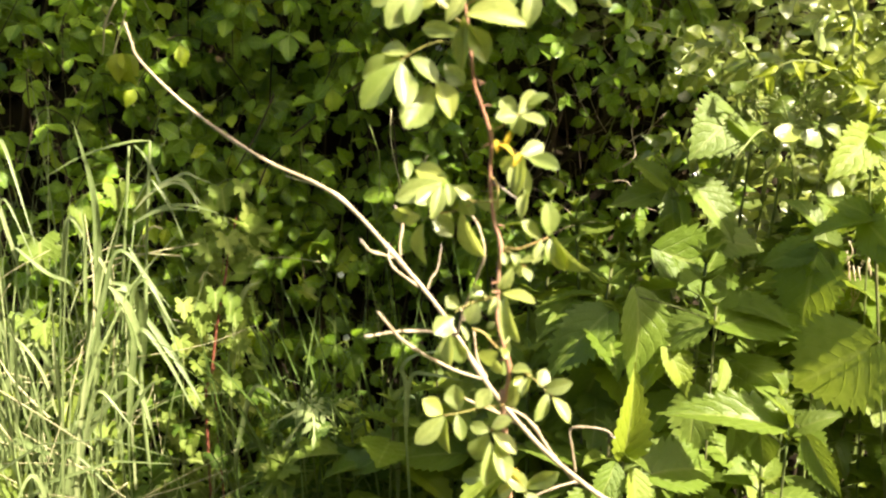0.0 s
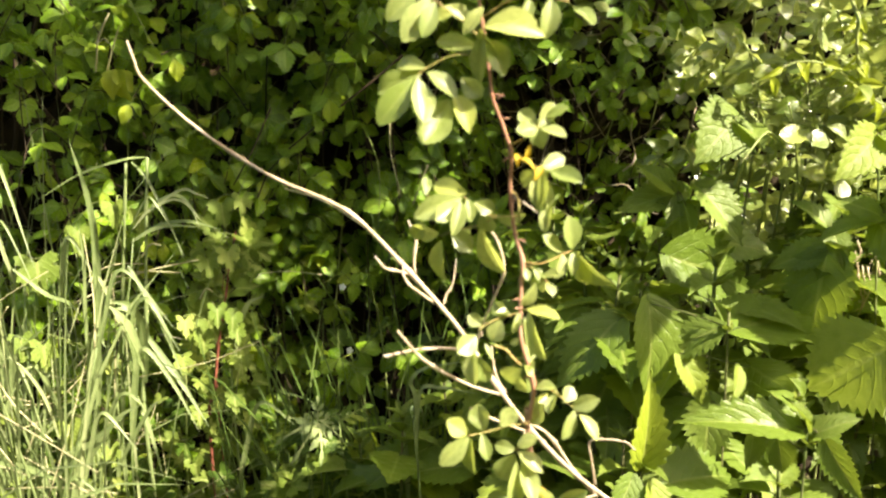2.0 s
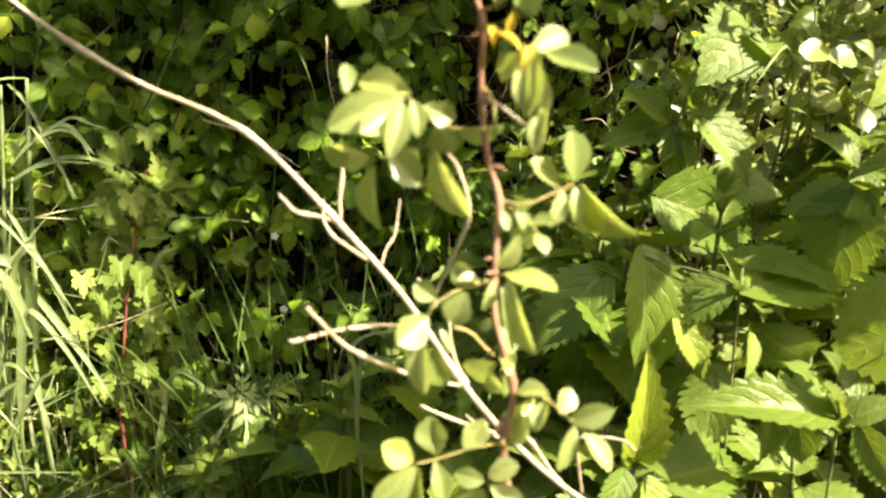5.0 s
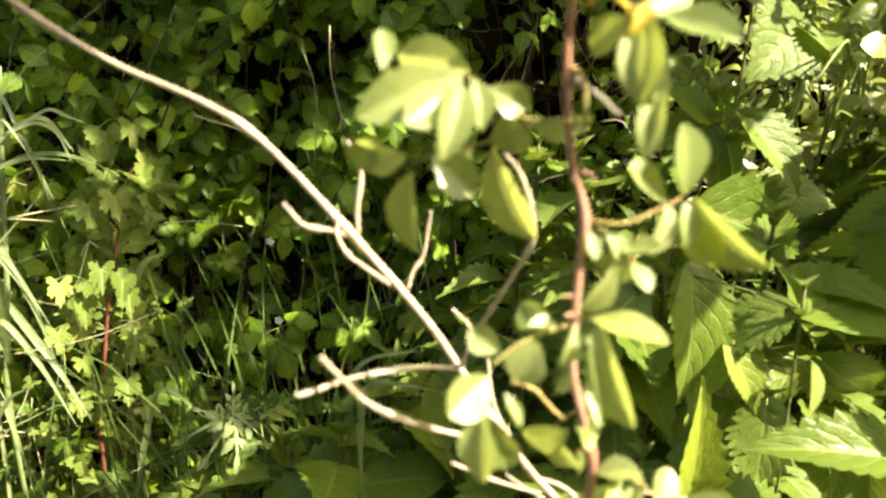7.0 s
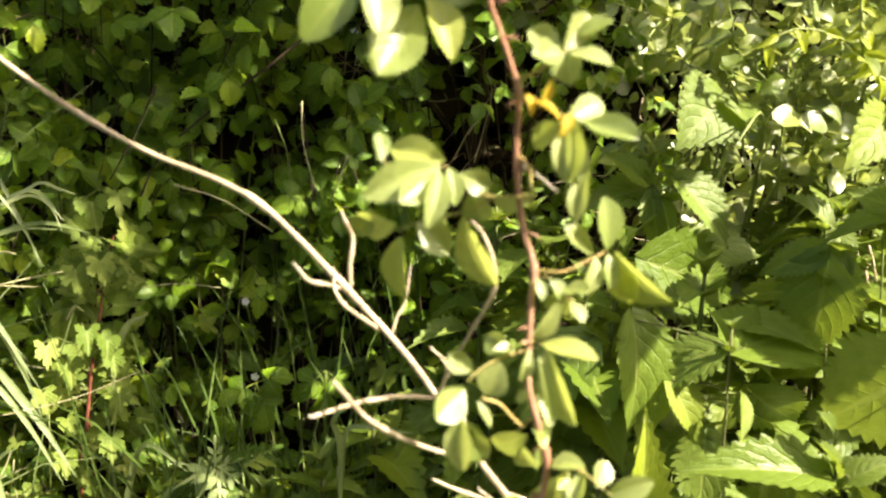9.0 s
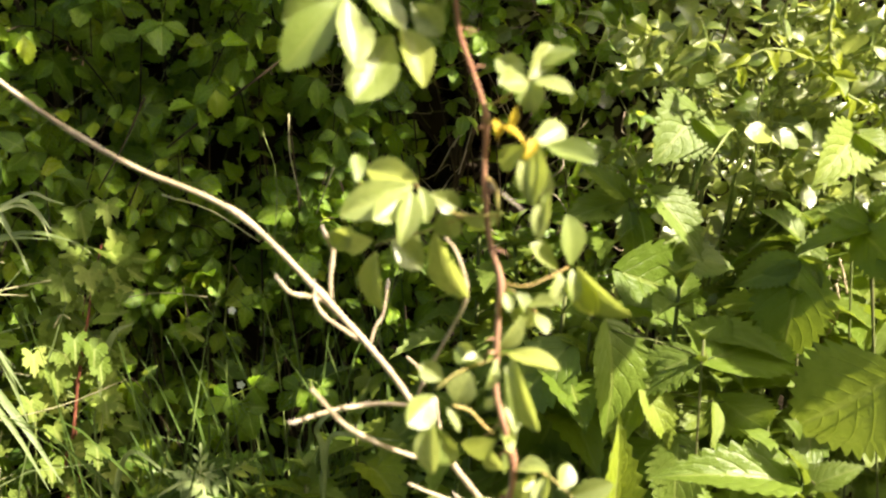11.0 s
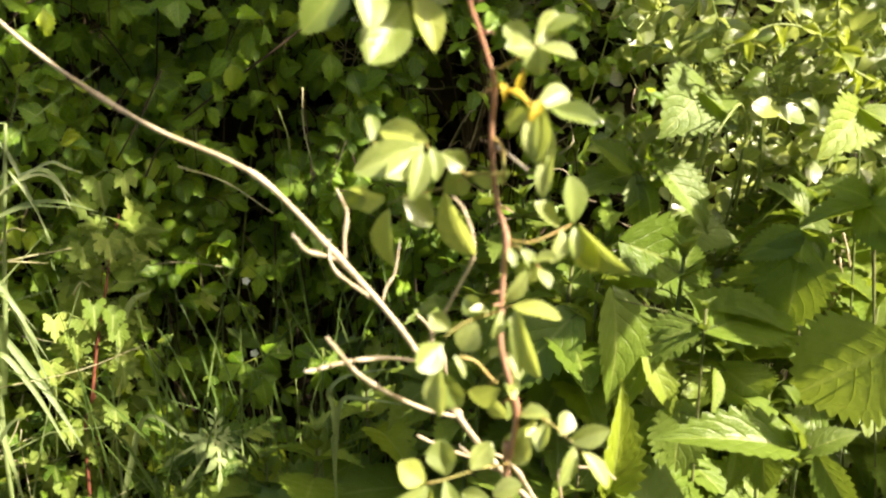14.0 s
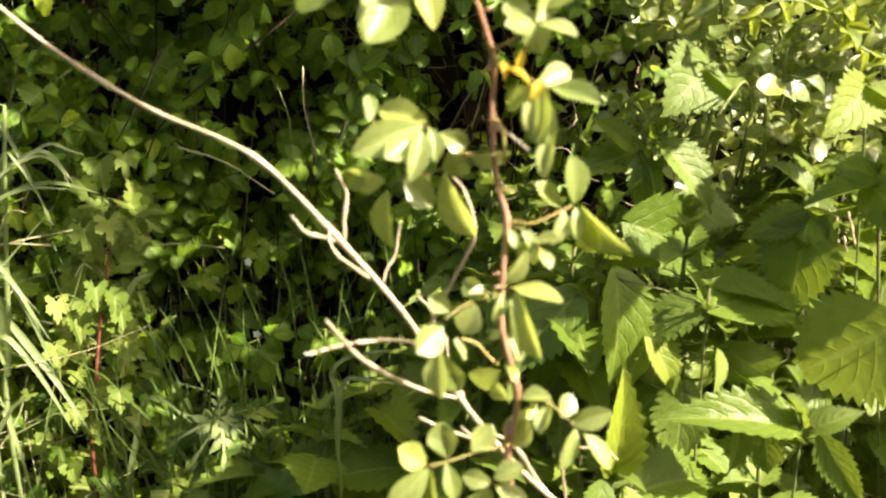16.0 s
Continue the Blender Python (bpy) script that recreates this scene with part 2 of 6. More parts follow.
def rod(name, points, r0, r1, material, parent, label="", sides=7, per=5, lumps=0.06, nodes=()):
    base = V(points[0])
    v, f = tube_geometry([q - base for q in spline(points, per)], r0, r1, sides, lumps, nodes)
    return part(name, mesh_from(name, v, f), material, parent, label, Matrix.Translation(base))


def blade_geometry(width, rows, teeth=0, tooth=0.0, fold=0.25, bend=0.25, twist=0.0, quilt=0.0, peak=0.4, sharp=1.0, heart=0.0, wave=0.0):
    """A leaf blade one long from the origin along +y, face up (+z): verts, faces and uvs.
    width: of the whole blade; peak: where it is widest; fold: sides raised; bend: tip sinks."""
    steps = teeth * 2 if teeth else rows
    across = (-1.0, -0.68, -0.35, 0.0, 0.35, 0.68, 1.0) if quilt else (-1.0, -0.5, 0.0, 0.5, 1.0)
    cols = len(across)
    verts, faces, uvs = [], [], []
    for i in range(steps + 1):
        s = i / steps
        w = (s / peak) ** 0.62 if s < peak else (1 - ((s - peak) / (1 - peak)) ** (1.9 / sharp)) ** 0.9
        w = max(w, 0.0) * width / 2
        if s == 0:
            w = width * 0.05
        y = s
        edge = 1.0 + (tooth if teeth and i % 2 == 1 else 0.0)
        droop = -bend * s * s
        for k, u in enumerate(across):
            x = u * w * (edge if abs(u) == 1 else 1.0)
            yy = y + (tooth * width * 0.55 if teeth and i % 2 == 1 and abs(u) == 1 else 0.0) - heart * (1 - s) ** 4 * abs(u)
            z = droop + fold * abs(x) + -quilt * math.cos(2 * math.pi * (s * 7 - abs(u) * 1.4)) * (1.5 if 0 < abs(u) < 1 else 0.6 * abs(u)) + wave * math.sin(s * 9 + u * 2) * abs(u)
            a = twist * s
            verts.append(Vector((x * math.cos(a) - z * math.sin(a) * 0.3, yy, z + x * math.sin(a))))
            uvs.append((0.5 + u / 2, s))
    for i in range(steps):
        for k in range(cols - 1):
            a = i * cols + k
            faces.append((a, a + 1, a + cols + 1, a + cols))
    return verts, faces, uvs


def nettle_geometry(width, teeth=11, fold=0.2, bend=0.2, twist=0.0, peak=0.27, tail=1.25, heart=0.10, quilt=0.0055, wave=0.0, fine=True):
    """An ovate leaf one long along +y with coarse teeth that point forwards, a heart-shaped base and veins sunk into it."""
    half = (0.0, 0.22, 0.45, 0.68, 0.87, 1.0) if fine else (0.0, 0.4, 0.75, 1.0)
    across = [-u for u in half[:0:-1]] + list(half)
    cols, rows = len(across), teeth * 3
    verts, faces, uvs = [], [], []
    for i in range(rows + 1):
        s = i / rows
        w = math.sin(math.pi / 2 * min(1.0, s / peak)) ** 0.55 if s < peak else max(0.0, math.cos(math.pi / 2 * (s - peak) / (1 - peak))) ** tail
        w = max(w, 0.03) * width / 2
        phase = i % 3
        out = (0.88, 0.99, 1.10)[phase] if 0 < i < rows else 1.0
        ahead = (0.0, 0.006, 0.030)[phase] if 0 < i < rows else 0.0
        for u in across:
            e = max(0.0, (abs(u) - 0.68) / 0.32)
            x = u * w * (1 + (out - 1) * e)
            y = s + ahead * e - heart * (1 - s) ** 5 * abs(u) ** 1.5 + 0.10 * abs(u) * (1 - s) * s
            z = -bend * s * s + fold * abs(x) + wave * math.sin(s * 8 + u * 2.2) * abs(u) + 0.004 * e * (phase - 1)
            z -= quilt * math.cos(2 * math.pi * (s * 6 - abs(u) ** 1.25 * 2.52)) * (1.4 if 0.1 < abs(u) < 0.9 else 0.3)
            a = twist * s
            verts.append(Vector((x * math.cos(a) - z * math.sin(a) * 0.3, y, z + x * math.sin(a))))
            uvs.append((0.5 + u / 2, s))
    for i in range(rows):
        for k in range(cols - 1):
            a = i * cols + k
            faces.append((a, a + 1, a + cols + 1, a + cols))
    return verts, faces, uvs


def plain_blade(width, fold=0.2, bend=0.3):
    """The simplest leaf: four rows folded along the middle."""
    verts, faces, uvs = [], [], []
    for s, w in ((0.0, 0.1), (0.25, 0.85), (0.6, 0.95), (1.0, 0.05)):
        for u in (-1, 0, 1):
            verts.append(Vector((u * w * width / 2, s, fold * abs(u) * w * width / 2 - bend * s * s)))
            uvs.append((0.5 + u / 2, s))
    for i in range(3):
        for k in (0, 1):
            a = i * 3 + k
            faces.append((a, a + 1, a + 4, a + 3))
    return verts, faces, uvs


def palmate_geometry(lobes, depth, teeth=2, cup=0.15, spread=2.5, bend=0.2):
    """A lobed leaf one long from the origin along +y."""
    verts, faces, uvs = [Vector((0, 0.12, 0))], [], [(0.5, 0.1)]
    steps = lobes * teeth * 2
    rings = (0.55, 1.0)
    for ring in rings:
        for i in range(steps + 1):
            s = i / steps * 2 - 1
            a = s * spread
            lobe = abs(math.cos(s * lobes * math.pi / 2)) if lobes % 2 else abs(math.sin(s * lobes * math.pi / 2))
            r = (1 - depth + depth * lobe ** 0.7) * (0.88 - 0.30 * abs(s) ** 1.5)
            r *= 1 + (0.09 if i % 2 else -0.07) * (ring == 1.0)
            x, y = math.sin(a) * r * ring * 0.62, 0.12 + math.cos(a) * r * ring
            z = cup * abs(x) - bend * y * y + (0.03 * lobe if ring == 1.0 else 0.0)
            verts.append(Vector((x, y, z)))
            uvs.append((0.5 + x, y))
    for i in range(steps):
        faces.append((0, 1 + i, 2 + i))
        a, b = 1 + i, 2 + steps + i
        faces.append((a, b, b + 1, a + 1))
    return verts, faces, [(min(max(u, 0), 1), v) for u, v in uvs]


def pinnate_geometry(pairs, lobe_len, bend=0.2, narrow=0.12):
    """A deeply divided leaf: pointed lobes along a rib, one long along +y."""
    verts, faces, uvs = [], [], []
    for i in range(pairs + 1):
        y0 = 0.25 + 0.6 * i / pairs
        for side in ((-1, 1) if i < pairs else (0,)):
            size = lobe_len * (1 - 0.45 * abs(i / pairs - 0.35)) if side else 0.42
            way = Vector((side * 0.8, 0.6 if side else 1, 0)).normalized()
            v, f, u = blade_geometry(0.40, 4, 0, 0, 0.2, 0.25, peak=0.45)
            start = len(verts)
            x_axis = Vector((way.y, -way.x, 0))
            for q in v:
                w = Vector((0, y0 - 0.1, 0)) + (x_axis * q.x + way * q.y) * size
                w.z += q.z * size - bend * w.y ** 2
                verts.append(w)
            uvs += u
            faces += [tuple(a + start for a in face) for face in f]
    start = len(verts)
    for i in range(5):
        y = i / 4 * 0.85
        for x in (-narrow / 2, narrow / 2):
            verts.append(Vector((x * (1 - 0.6 * i / 4), y, -bend * y * y)))
            uvs.append((0.5, y))
    faces += [(start + 2 * i, start + 2 * i + 1, start + 2 * i + 3, start + 2 * i + 2) for i in range(4)]
    return verts, faces, uvs


def moved(geometry, m):
    v, f, u = geometry
    return [m @ q for q in v], f, u


def joined(pieces):
    verts, faces, uvs = [], [], []
    for v, f, u in pieces:
        n = len(verts)
        verts += v
        faces += [tuple(a + n for a in face) for face in f]
        uvs += u
    return verts, faces, uvs


def rod_piece(points, r0, r1, sides=4, per=3):
    v, f = tube_geometry(spline(points, per), r0, r1, sides)
    return v, f, [(0.5, 0.5)] * len(v)


def leaf_pose(base, tip, facing=OUT, width=1.0):
    """Pose that lays a one-long blade from base to tip, its face turned towards facing."""
    b, way = V(base), V(tip) - V(base)
    length = way.length
    y = way / length
    x = y.cross(V(facing))
    x = x.normalized() if x.length > 1e-5 else y.orthogonal().normalized()
    z = x.cross(y)
    m = Matrix((x * width * length, y * length, z * length)).transposed().to_4x4()
    m.translation = b
    return m


def shapes(name, material, makers):
    got = []
    for g in makers:
        me = mesh_from(name, *g)
        me.materials.append(material)
        got.append(me)
    return got


def scatter_vec(amount):
    return Vector((rng.uniform(-1, 1), rng.uniform(-1, 1), rng.uniform(-1, 1))) * amount


# ---- ground ----
verts = [(x * abs(x) * 0.5, y * abs(y) * 0.5, 0.03 * noise.noise((x * 0.9, y * 0.9, 0)) - 0.03) for y in range(-40, 41) for x in range(-40, 41)]
faces = [(j * 81 + i, j * 81 + i + 1, j * 81 + i + 82, j * 81 + i + 81) for j in range(80) for i in range(80)]
ground = part("ground", mesh_from("ground", verts, faces), M_SOIL, None)
tagged(ground, "dark bare soil and moss under the hedge bank", "ground", kind="structure")


# unseen tall leafy screen added behind the camera, which shuts off the low sky
M_SKY_SCREEN, _t, _b, _o = shader("sky_screen_leaves")
_c = mix_colour(_t, ramp(_t, noise_tex(_t, 14.0, 5.0), 0.38, 0.62), (0.035, 0.06, 0.012), (0.12, 0.17, 0.03))
_t.links.new(_c, _b.inputs["Base Color"])
_b.inputs["Roughness"].default_value = 0.7
_n = _t.nodes.new("ShaderNodeBump")
_n.inputs["Strength"].default_value, _n.inputs["Distance"].default_value = 1.0, 0.05
_t.links.new(noise_tex(_t, 18.0, 4.0), _n.inputs["Height"])
_t.links.new(_n.outputs[0], _b.inputs["Normal"])
verts, faces, cols = [], [], 57
profile = [(-2.9, -0.1), (-2.75, 0.6), (-2.7, 1.4), (-2.75, 2.2), (-2.85, 3.0), (-3.1, 3.7), (-3.5, 4.0), (-4.0, 3.9), (-4.3, 3.2), (-4.4, 1.8), (-4.4, -0.1)]
for y, z in profile:
    for i in range(cols):
        x = -7.0 + 14.0 * i / (cols - 1)
        push = 0.22 * noise.noise((x * 1.3, y * 1.3, z * 1.3)) + 0.10 * noise.noise((x * 4, y * 4, z * 4))
        verts.append((x, y + push, z + (push if z > 0 else 0.0)))
for j in range(len(profile) - 1):
    faces += [(j * cols + i, j * cols + i + 1, (j + 1) * cols + i + 1, (j + 1) * cols + i) for i in range(cols - 1)]
faces += [tuple(j * cols for j in range(len(profile))), tuple(j * cols + cols - 1 for j in range(len(profile) - 1, -1, -1))]
backdrop = part("backdrop", mesh_from("backdrop", verts, faces), M_SKY_SCREEN, None)
tagged(backdrop, "unseen tall dark green screen added to block the low sky", "hedge", kind="structure")


# ---- wild rose shoot ----
ROSE_LEAFLETS = shapes("leaflet", M_ROSE, [
    blade_geometry(0.66, 9, 11, 0.05, 0.36, 0.18, 0.1, 0.003, 0.48, 0.72),
    blade_geometry(0.66, 9, 11, 0.05, 0.60, 0.30, -0.15, 0.003, 0.46, 0.75),
    blade_geometry(0.66, 9, 11, 0.05, 0.32, 0.14, 0.2, 0.003, 0.50, 0.70, 0.0, 0.02),
    blade_geometry(0.66, 9, 11, 0.05, 0.50, -0.12, -0.12, 0.003, 0.48, 0.72, 0.0, 0.025),
])
YELLOW_LEAFLETS = shapes("leaflet", M_ROSE_YELLOW, [blade_geometry(0.5, 8, 8, 0.05, 0.6, 0.4, 0.5, peak=0.45), blade_geometry(0.4, 8, 8, 0.05, 0.8, 0.5, -0.7, peak=0.45)])
FACING = {
    "f": Vector((0.15, -1.0, 0.45)), "u": Vector((0.25, -0.6, 1.0)), "s": Vector((0.42, -0.84, 0.50)),
    "l": Vector((-0.45, -1.0, 0.3)), "r": Vector((0.5, -0.9, 0.2)), "d": Vector((-0.6, -0.8, -0.4)), "b": Vector((-0.2, 0.9, 0.5)), "t": Vector((-0.65, -0.75, -0.5)),
}


def rose_leaf(parent, stalk, leaflets, yellow=False, label=""):
    """A compound leaf: a thin stalk with leaflets given by base, tip, facing and width."""
    leaf = rod("leaf", stalk, 0.00065, 0.0004, M_PETIOLE, parent, label, 5, 4)
    for base, tip, face, wide in leaflets:
        pool = YELLOW_LEAFLETS if yellow else ROSE_LEAFLETS
        part("leaflet", pool[rng.randrange(len(pool))], M_ROSE, leaf, "", leaf_pose(base, tip, FACING[face] + scatter_vec(0.15), wide))
    return leaf


rose = thing("rose_shoot", (0.085, 0.60, 0.0), "upright wild rose shoot with reddish thorny stem and glossy oval leaflets", "rose")
stem_points = [
    (0.085, 0.600, -0.02), (0.078, 0.580, 0.30), (0.072, 0.550, 0.62), (0.051, 0.535, 0.915), (0.051, 0.530, 0.936), (0.054, 0.530, 0.958),
    (0.050, 0.530, 0.977), (0.046, 0.530, 0.994), (0.046, 0.530, 1.009), (0.047, 0.530, 1.030), (0.048, 0.530, 1.046), (0.044, 0.530, 1.061),
    (0.042, 0.530, 1.075), (0.041, 0.530, 1.092), (0.042, 0.530, 1.115), (0.039, 0.530, 1.127), (0.035, 0.530, 1.139), (0.031, 0.530, 1.151),
    (0.029, 0.530, 1.169), (0.025, 0.530, 1.203), (0.022, 0.530, 1.223), (0.018, 0.535, 1.260), (0.013, 0.545, 1.308),
]
rod("stem", stem_points, 0.0017, 0.00095, M_ROSE_STEM, rose, "reddish brown thorny stem", 9, 5, 0.05, (0.13, 0.24, 0.45, 0.64))
# thorns
for at, way in (
    ((0.034, 0.529, 1.150), (0.9, -0.3, 0.5)), ((0.040, 0.528, 1.113), (-0.8, -0.5, -0.3)), ((0.046, 0.530, 1.020), (-1, -0.2, 0.1)),
    ((0.045, 0.529, 1.014), (-0.8, -0.5, 0.2)), ((0.051, 0.529, 0.967), (-0.9, -0.3, -0.1)), ((0.037, 0.530, 1.137), (0.9, -0.2, 0.2)),
    ((0.032, 0.530, 1.152), (0.9, -0.4, 0.2)), ((0.026, 0.530, 1.200), (-0.9, -0.4, -0.1)), ((0.052, 0.535, 0.932), (0.9, -0.4, -0.1)),
    ((0.042, 0.529, 1.086), (0.8, -0.6, 0.0)), ((0.046, 0.529, 1.060), (0.9, -0.4, -0.2)),
):
    a = V(at)
    w = V(way).normalized()
    rod("thorn", [a, a + w * 0.003, a + w * 0.0055 + UP * -0.0012], 0.0009, 0.0001, M_ROSE_STEM, rose, "pale hooked thorn", 6, 2, 0.0)
# side shoots
rod("side_shoot", [(0.041, 0.530, 1.092), (0.045, 0.527, 1.088), (0.046, 0.525, 1.078), (0.046, 0.527, 1.071)], 0.0009, 0.0008, M_PETIOLE, rose, "orange side shoot", 6)
rod("dead_stub", [(0.042, 0.530, 1.089), (0.049, 0.530, 1.084), (0.059, 0.535, 1.076)], 0.0009, 0.0006, M_TWIG_GREY, rose, "grey dead stub", 6)
rod("dead_stub", [(0.029, 0.550, 0.982), (0.037, 0.550, 0.979), (0.043, 0.550, 0.972), (0.048, 0.550, 0.967)], 0.0010, 0.0007, M_PETIOLE, rose, "browned side shoot", 6, 5, 0.2)

rose_leaf(rose, [(0.04, 0.53, 1.121), (0.046, 0.527, 1.123), (0.054, 0.525, 1.128), (0.059, 0.524, 1.132)], [
    ((0.059, 0.53, 1.133), (0.049, 0.54, 1.14), "l", 1.03), ((0.058, 0.524, 1.131), (0.043, 0.515, 1.129), "s", 0.94),
    ((0.059, 0.524, 1.132), (0.068, 0.53, 1.146), "s", 0.94), ((0.064, 0.526, 1.138), (0.076, 0.52, 1.144), "s", 0.83),
    ((0.06, 0.522, 1.131), (0.074, 0.512, 1.128), "s", 0.79), ((0.059, 0.524, 1.131), (0.059, 0.518, 1.12), "l", 1.44)])
rose_leaf(rose, [(0.04, 0.53, 1.116), (0.047, 0.525, 1.112), (0.054, 0.522, 1.109), (0.059, 0.52, 1.107)], [
    ((0.059, 0.52, 1.106), (0.076, 0.525, 1.113), "s", 0.88), ((0.064, 0.518, 1.105), (0.083, 0.508, 1.097), "s", 0.76),
    ((0.057, 0.522, 1.105), (0.046, 0.53, 1.095), "l", 0.88), ((0.061, 0.518, 1.107), (0.059, 0.512, 1.081), "d", 0.79),
    ((0.058, 0.516, 1.106), (0.053, 0.508, 1.086), "t", 0.52), ((0.066, 0.514, 1.089), (0.058, 0.508, 1.068), "t", 0.48),
    ((0.063, 0.516, 1.099), (0.064, 0.512, 1.079), "r", 0.52)])
rose_leaf(rose, [(0.048, 0.53, 1.045), (0.059, 0.527, 1.044), (0.07, 0.53, 1.047), (0.08, 0.535, 1.05)], [
    ((0.081, 0.535, 1.051), (0.08, 0.53, 1.073), "s", 0.97), ((0.075, 0.535, 1.049), (0.061, 0.535, 1.06), "s", 0.91),
    ((0.075, 0.533, 1.048), (0.071, 0.525, 1.035), "s", 0.83), ((0.081, 0.534, 1.049), (0.081, 0.526, 1.036), "s", 0.83),
    ((0.084, 0.535, 1.05), (0.1, 0.522, 1.026), "t", 0.88), ((0.086, 0.538, 1.046), (0.094, 0.535, 1.028), "d", 1.14)])
rose_leaf(rose, [(0.048, 0.53, 1.043), (0.054, 0.53, 1.041), (0.06, 0.53, 1.035), (0.066, 0.53, 1.029)], [
    ((0.054, 0.53, 1.041), (0.061, 0.525, 1.032), "s", 0.91), ((0.06, 0.53, 1.035), (0.07, 0.522, 1.036), "u", 1.06),
    ((0.058, 0.53, 1.035), (0.054, 0.53, 1.027), "f", 1.21), ((0.063, 0.528, 1.031), (0.067, 0.52, 1.025), "s", 1.06),
    ((0.05, 0.53, 1.041), (0.051, 0.524, 1.034), "u", 0.91), ((0.062, 0.53, 1.032), (0.06, 0.53, 1.024), "l", 1.06)])
rose_leaf(rose, [(0.047, 0.53, 1.075), (0.036, 0.525, 1.076), (0.027, 0.527, 1.077), (0.018, 0.528, 1.084), (0.011, 0.528, 1.089)], [
    ((0.013, 0.535, 1.09), (-0.009, 0.545, 1.097), "f", 0.76), ((0.01, 0.526, 1.089), (-0.02, 0.518, 1.08), "s", 0.7),
    ((0.008, 0.524, 1.086), (-0.008, 0.515, 1.076), "s", 0.83), ((0.009, 0.522, 1.087), (0.005, 0.508, 1.07), "s", 0.67),
    ((0.013, 0.526, 1.088), (0.016, 0.518, 1.076), "s", 0.83), ((0.018, 0.53, 1.085), (0.03, 0.535, 1.079), "l", 1.09),
    ((0.032, 0.533, 1.075), (0.052, 0.54, 1.071), "d", 1), ((0.024, 0.535, 1.078), (0.029, 0.54, 1.065), "l", 1.36)])
rose_leaf(rose, [(-0.006, 0.53, 1.087), (-0.009, 0.53, 1.089), (-0.012, 0.528, 1.091)], [
    ((-0.013, 0.528, 1.091), (-0.012, 0.535, 1.103), "s", 0.73)])
rose_leaf(rose, [(0.032, 0.53, 1.075), (0.019, 0.545, 1.067), (0.006, 0.55, 1.064), (-0.005, 0.555, 1.059)], [
    ((-0.004, 0.558, 1.056), (-0.008, 0.553, 1.029), "t", 0.85), ((-0.006, 0.56, 1.061), (-0.025, 0.57, 1.06), "d", 1.09),
    ((0.003, 0.555, 1.063), (0.016, 0.55, 1.049), "f", 1.09), ((0.023, 0.556, 1.064), (0.034, 0.56, 1.028), "t", 0.73),
    ((0.015, 0.558, 1.064), (0.011, 0.56, 1.053), "l", 1.36), ((-0.015, 0.565, 1.067), (-0.025, 0.57, 1.055), "d", 1.06)])
rose_leaf(rose, [(0.047, 0.53, 1.013), (0.047, 0.523, 1.015), (0.05, 0.52, 1.016)], [
    ((0.046, 0.522, 1.018), (0.055, 0.515, 1.031), "s", 0.79), ((0.049, 0.52, 1.016), (0.068, 0.506, 1.015), "s", 0.64),
    ((0.051, 0.518, 1.016), (0.054, 0.502, 0.987), "t", 0.7), ((0.047, 0.516, 1.012), (0.051, 0.502, 0.99), "s", 0.39),
    ((0.044, 0.522, 1.013), (0.041, 0.514, 1.003), "s", 0.7), ((0.048, 0.522, 0.994), (0.05, 0.514, 0.982), "s", 0.79),
    ((0.044, 0.524, 0.995), (0.039, 0.52, 0.992), "s", 1.06)])
rose_leaf(rose, [(0.047, 0.53, 1.011), (0.036, 0.525, 1.01), (0.026, 0.518, 1.009), (0.017, 0.512, 1.005)], [
    ((0.016, 0.512, 1.002), (0.003, 0.504, 0.993), "s", 1.18), ((0.014, 0.508, 0.994), (0.011, 0.5, 0.973), "d", 0.85),
    ((0.021, 0.51, 0.997), (0.026, 0.506, 0.988), "s", 0.61), ((0.021, 0.52, 1.006), (0.012, 0.525, 1.012), "l", 1.21),
    ((0.036, 0.525, 1.01), (0.028, 0.53, 1.018), "l", 1.29), ((0.033, 0.522, 1.008), (0.026, 0.52, 0.995), "d", 1.36),
    ((0.017, 0.51, 0.989), (0.022, 0.508, 0.971), "l", 0.91), ((0.039, 0.524, 1.012), (0.031, 0.52, 1.016), "u", 0.91)])
rose_leaf(rose, [(0.047, 0.53, 0.98), (0.045, 0.533, 0.976), (0.041, 0.535, 0.972)], [
    ((0.048, 0.532, 0.976), (0.055, 0.526, 0.973), "f", 1.21), ((0.047, 0.538, 0.969), (0.034, 0.55, 0.957), "d", 1),
    ((0.05, 0.535, 0.963), (0.056, 0.54, 0.951), "f", 1.06), ((0.045, 0.54, 0.963), (0.051, 0.545, 0.948), "d", 1.06),
    ((0.05, 0.53, 0.975), (0.052, 0.524, 0.969), "u", 1.06)])
rose_leaf(rose, [(0.054, 0.53, 0.959), (0.063, 0.525, 0.959), (0.071, 0.52, 0.955), (0.08, 0.515, 0.947), (0.083, 0.512, 0.945)], [
    ((0.055, 0.528, 0.958), (0.066, 0.52, 0.964), "u", 0.94), ((0.069, 0.524, 0.958), (0.063, 0.516, 0.944), "t", 0.79),
    ((0.06, 0.53, 0.952), (0.054, 0.535, 0.931), "l", 1.06), ((0.073, 0.52, 0.951), (0.08, 0.525, 0.96), "s", 1.29),
    ((0.077, 0.517, 0.949), (0.093, 0.508, 0.957), "s", 0.82), ((0.079, 0.515, 0.948), (0.071, 0.506, 0.931), "s", 0.7),
    ((0.082, 0.512, 0.946), (0.093, 0.502, 0.933), "s", 0.73), ((0.063, 0.527, 0.955), (0.057, 0.52, 0.952), "f", 1.06)])
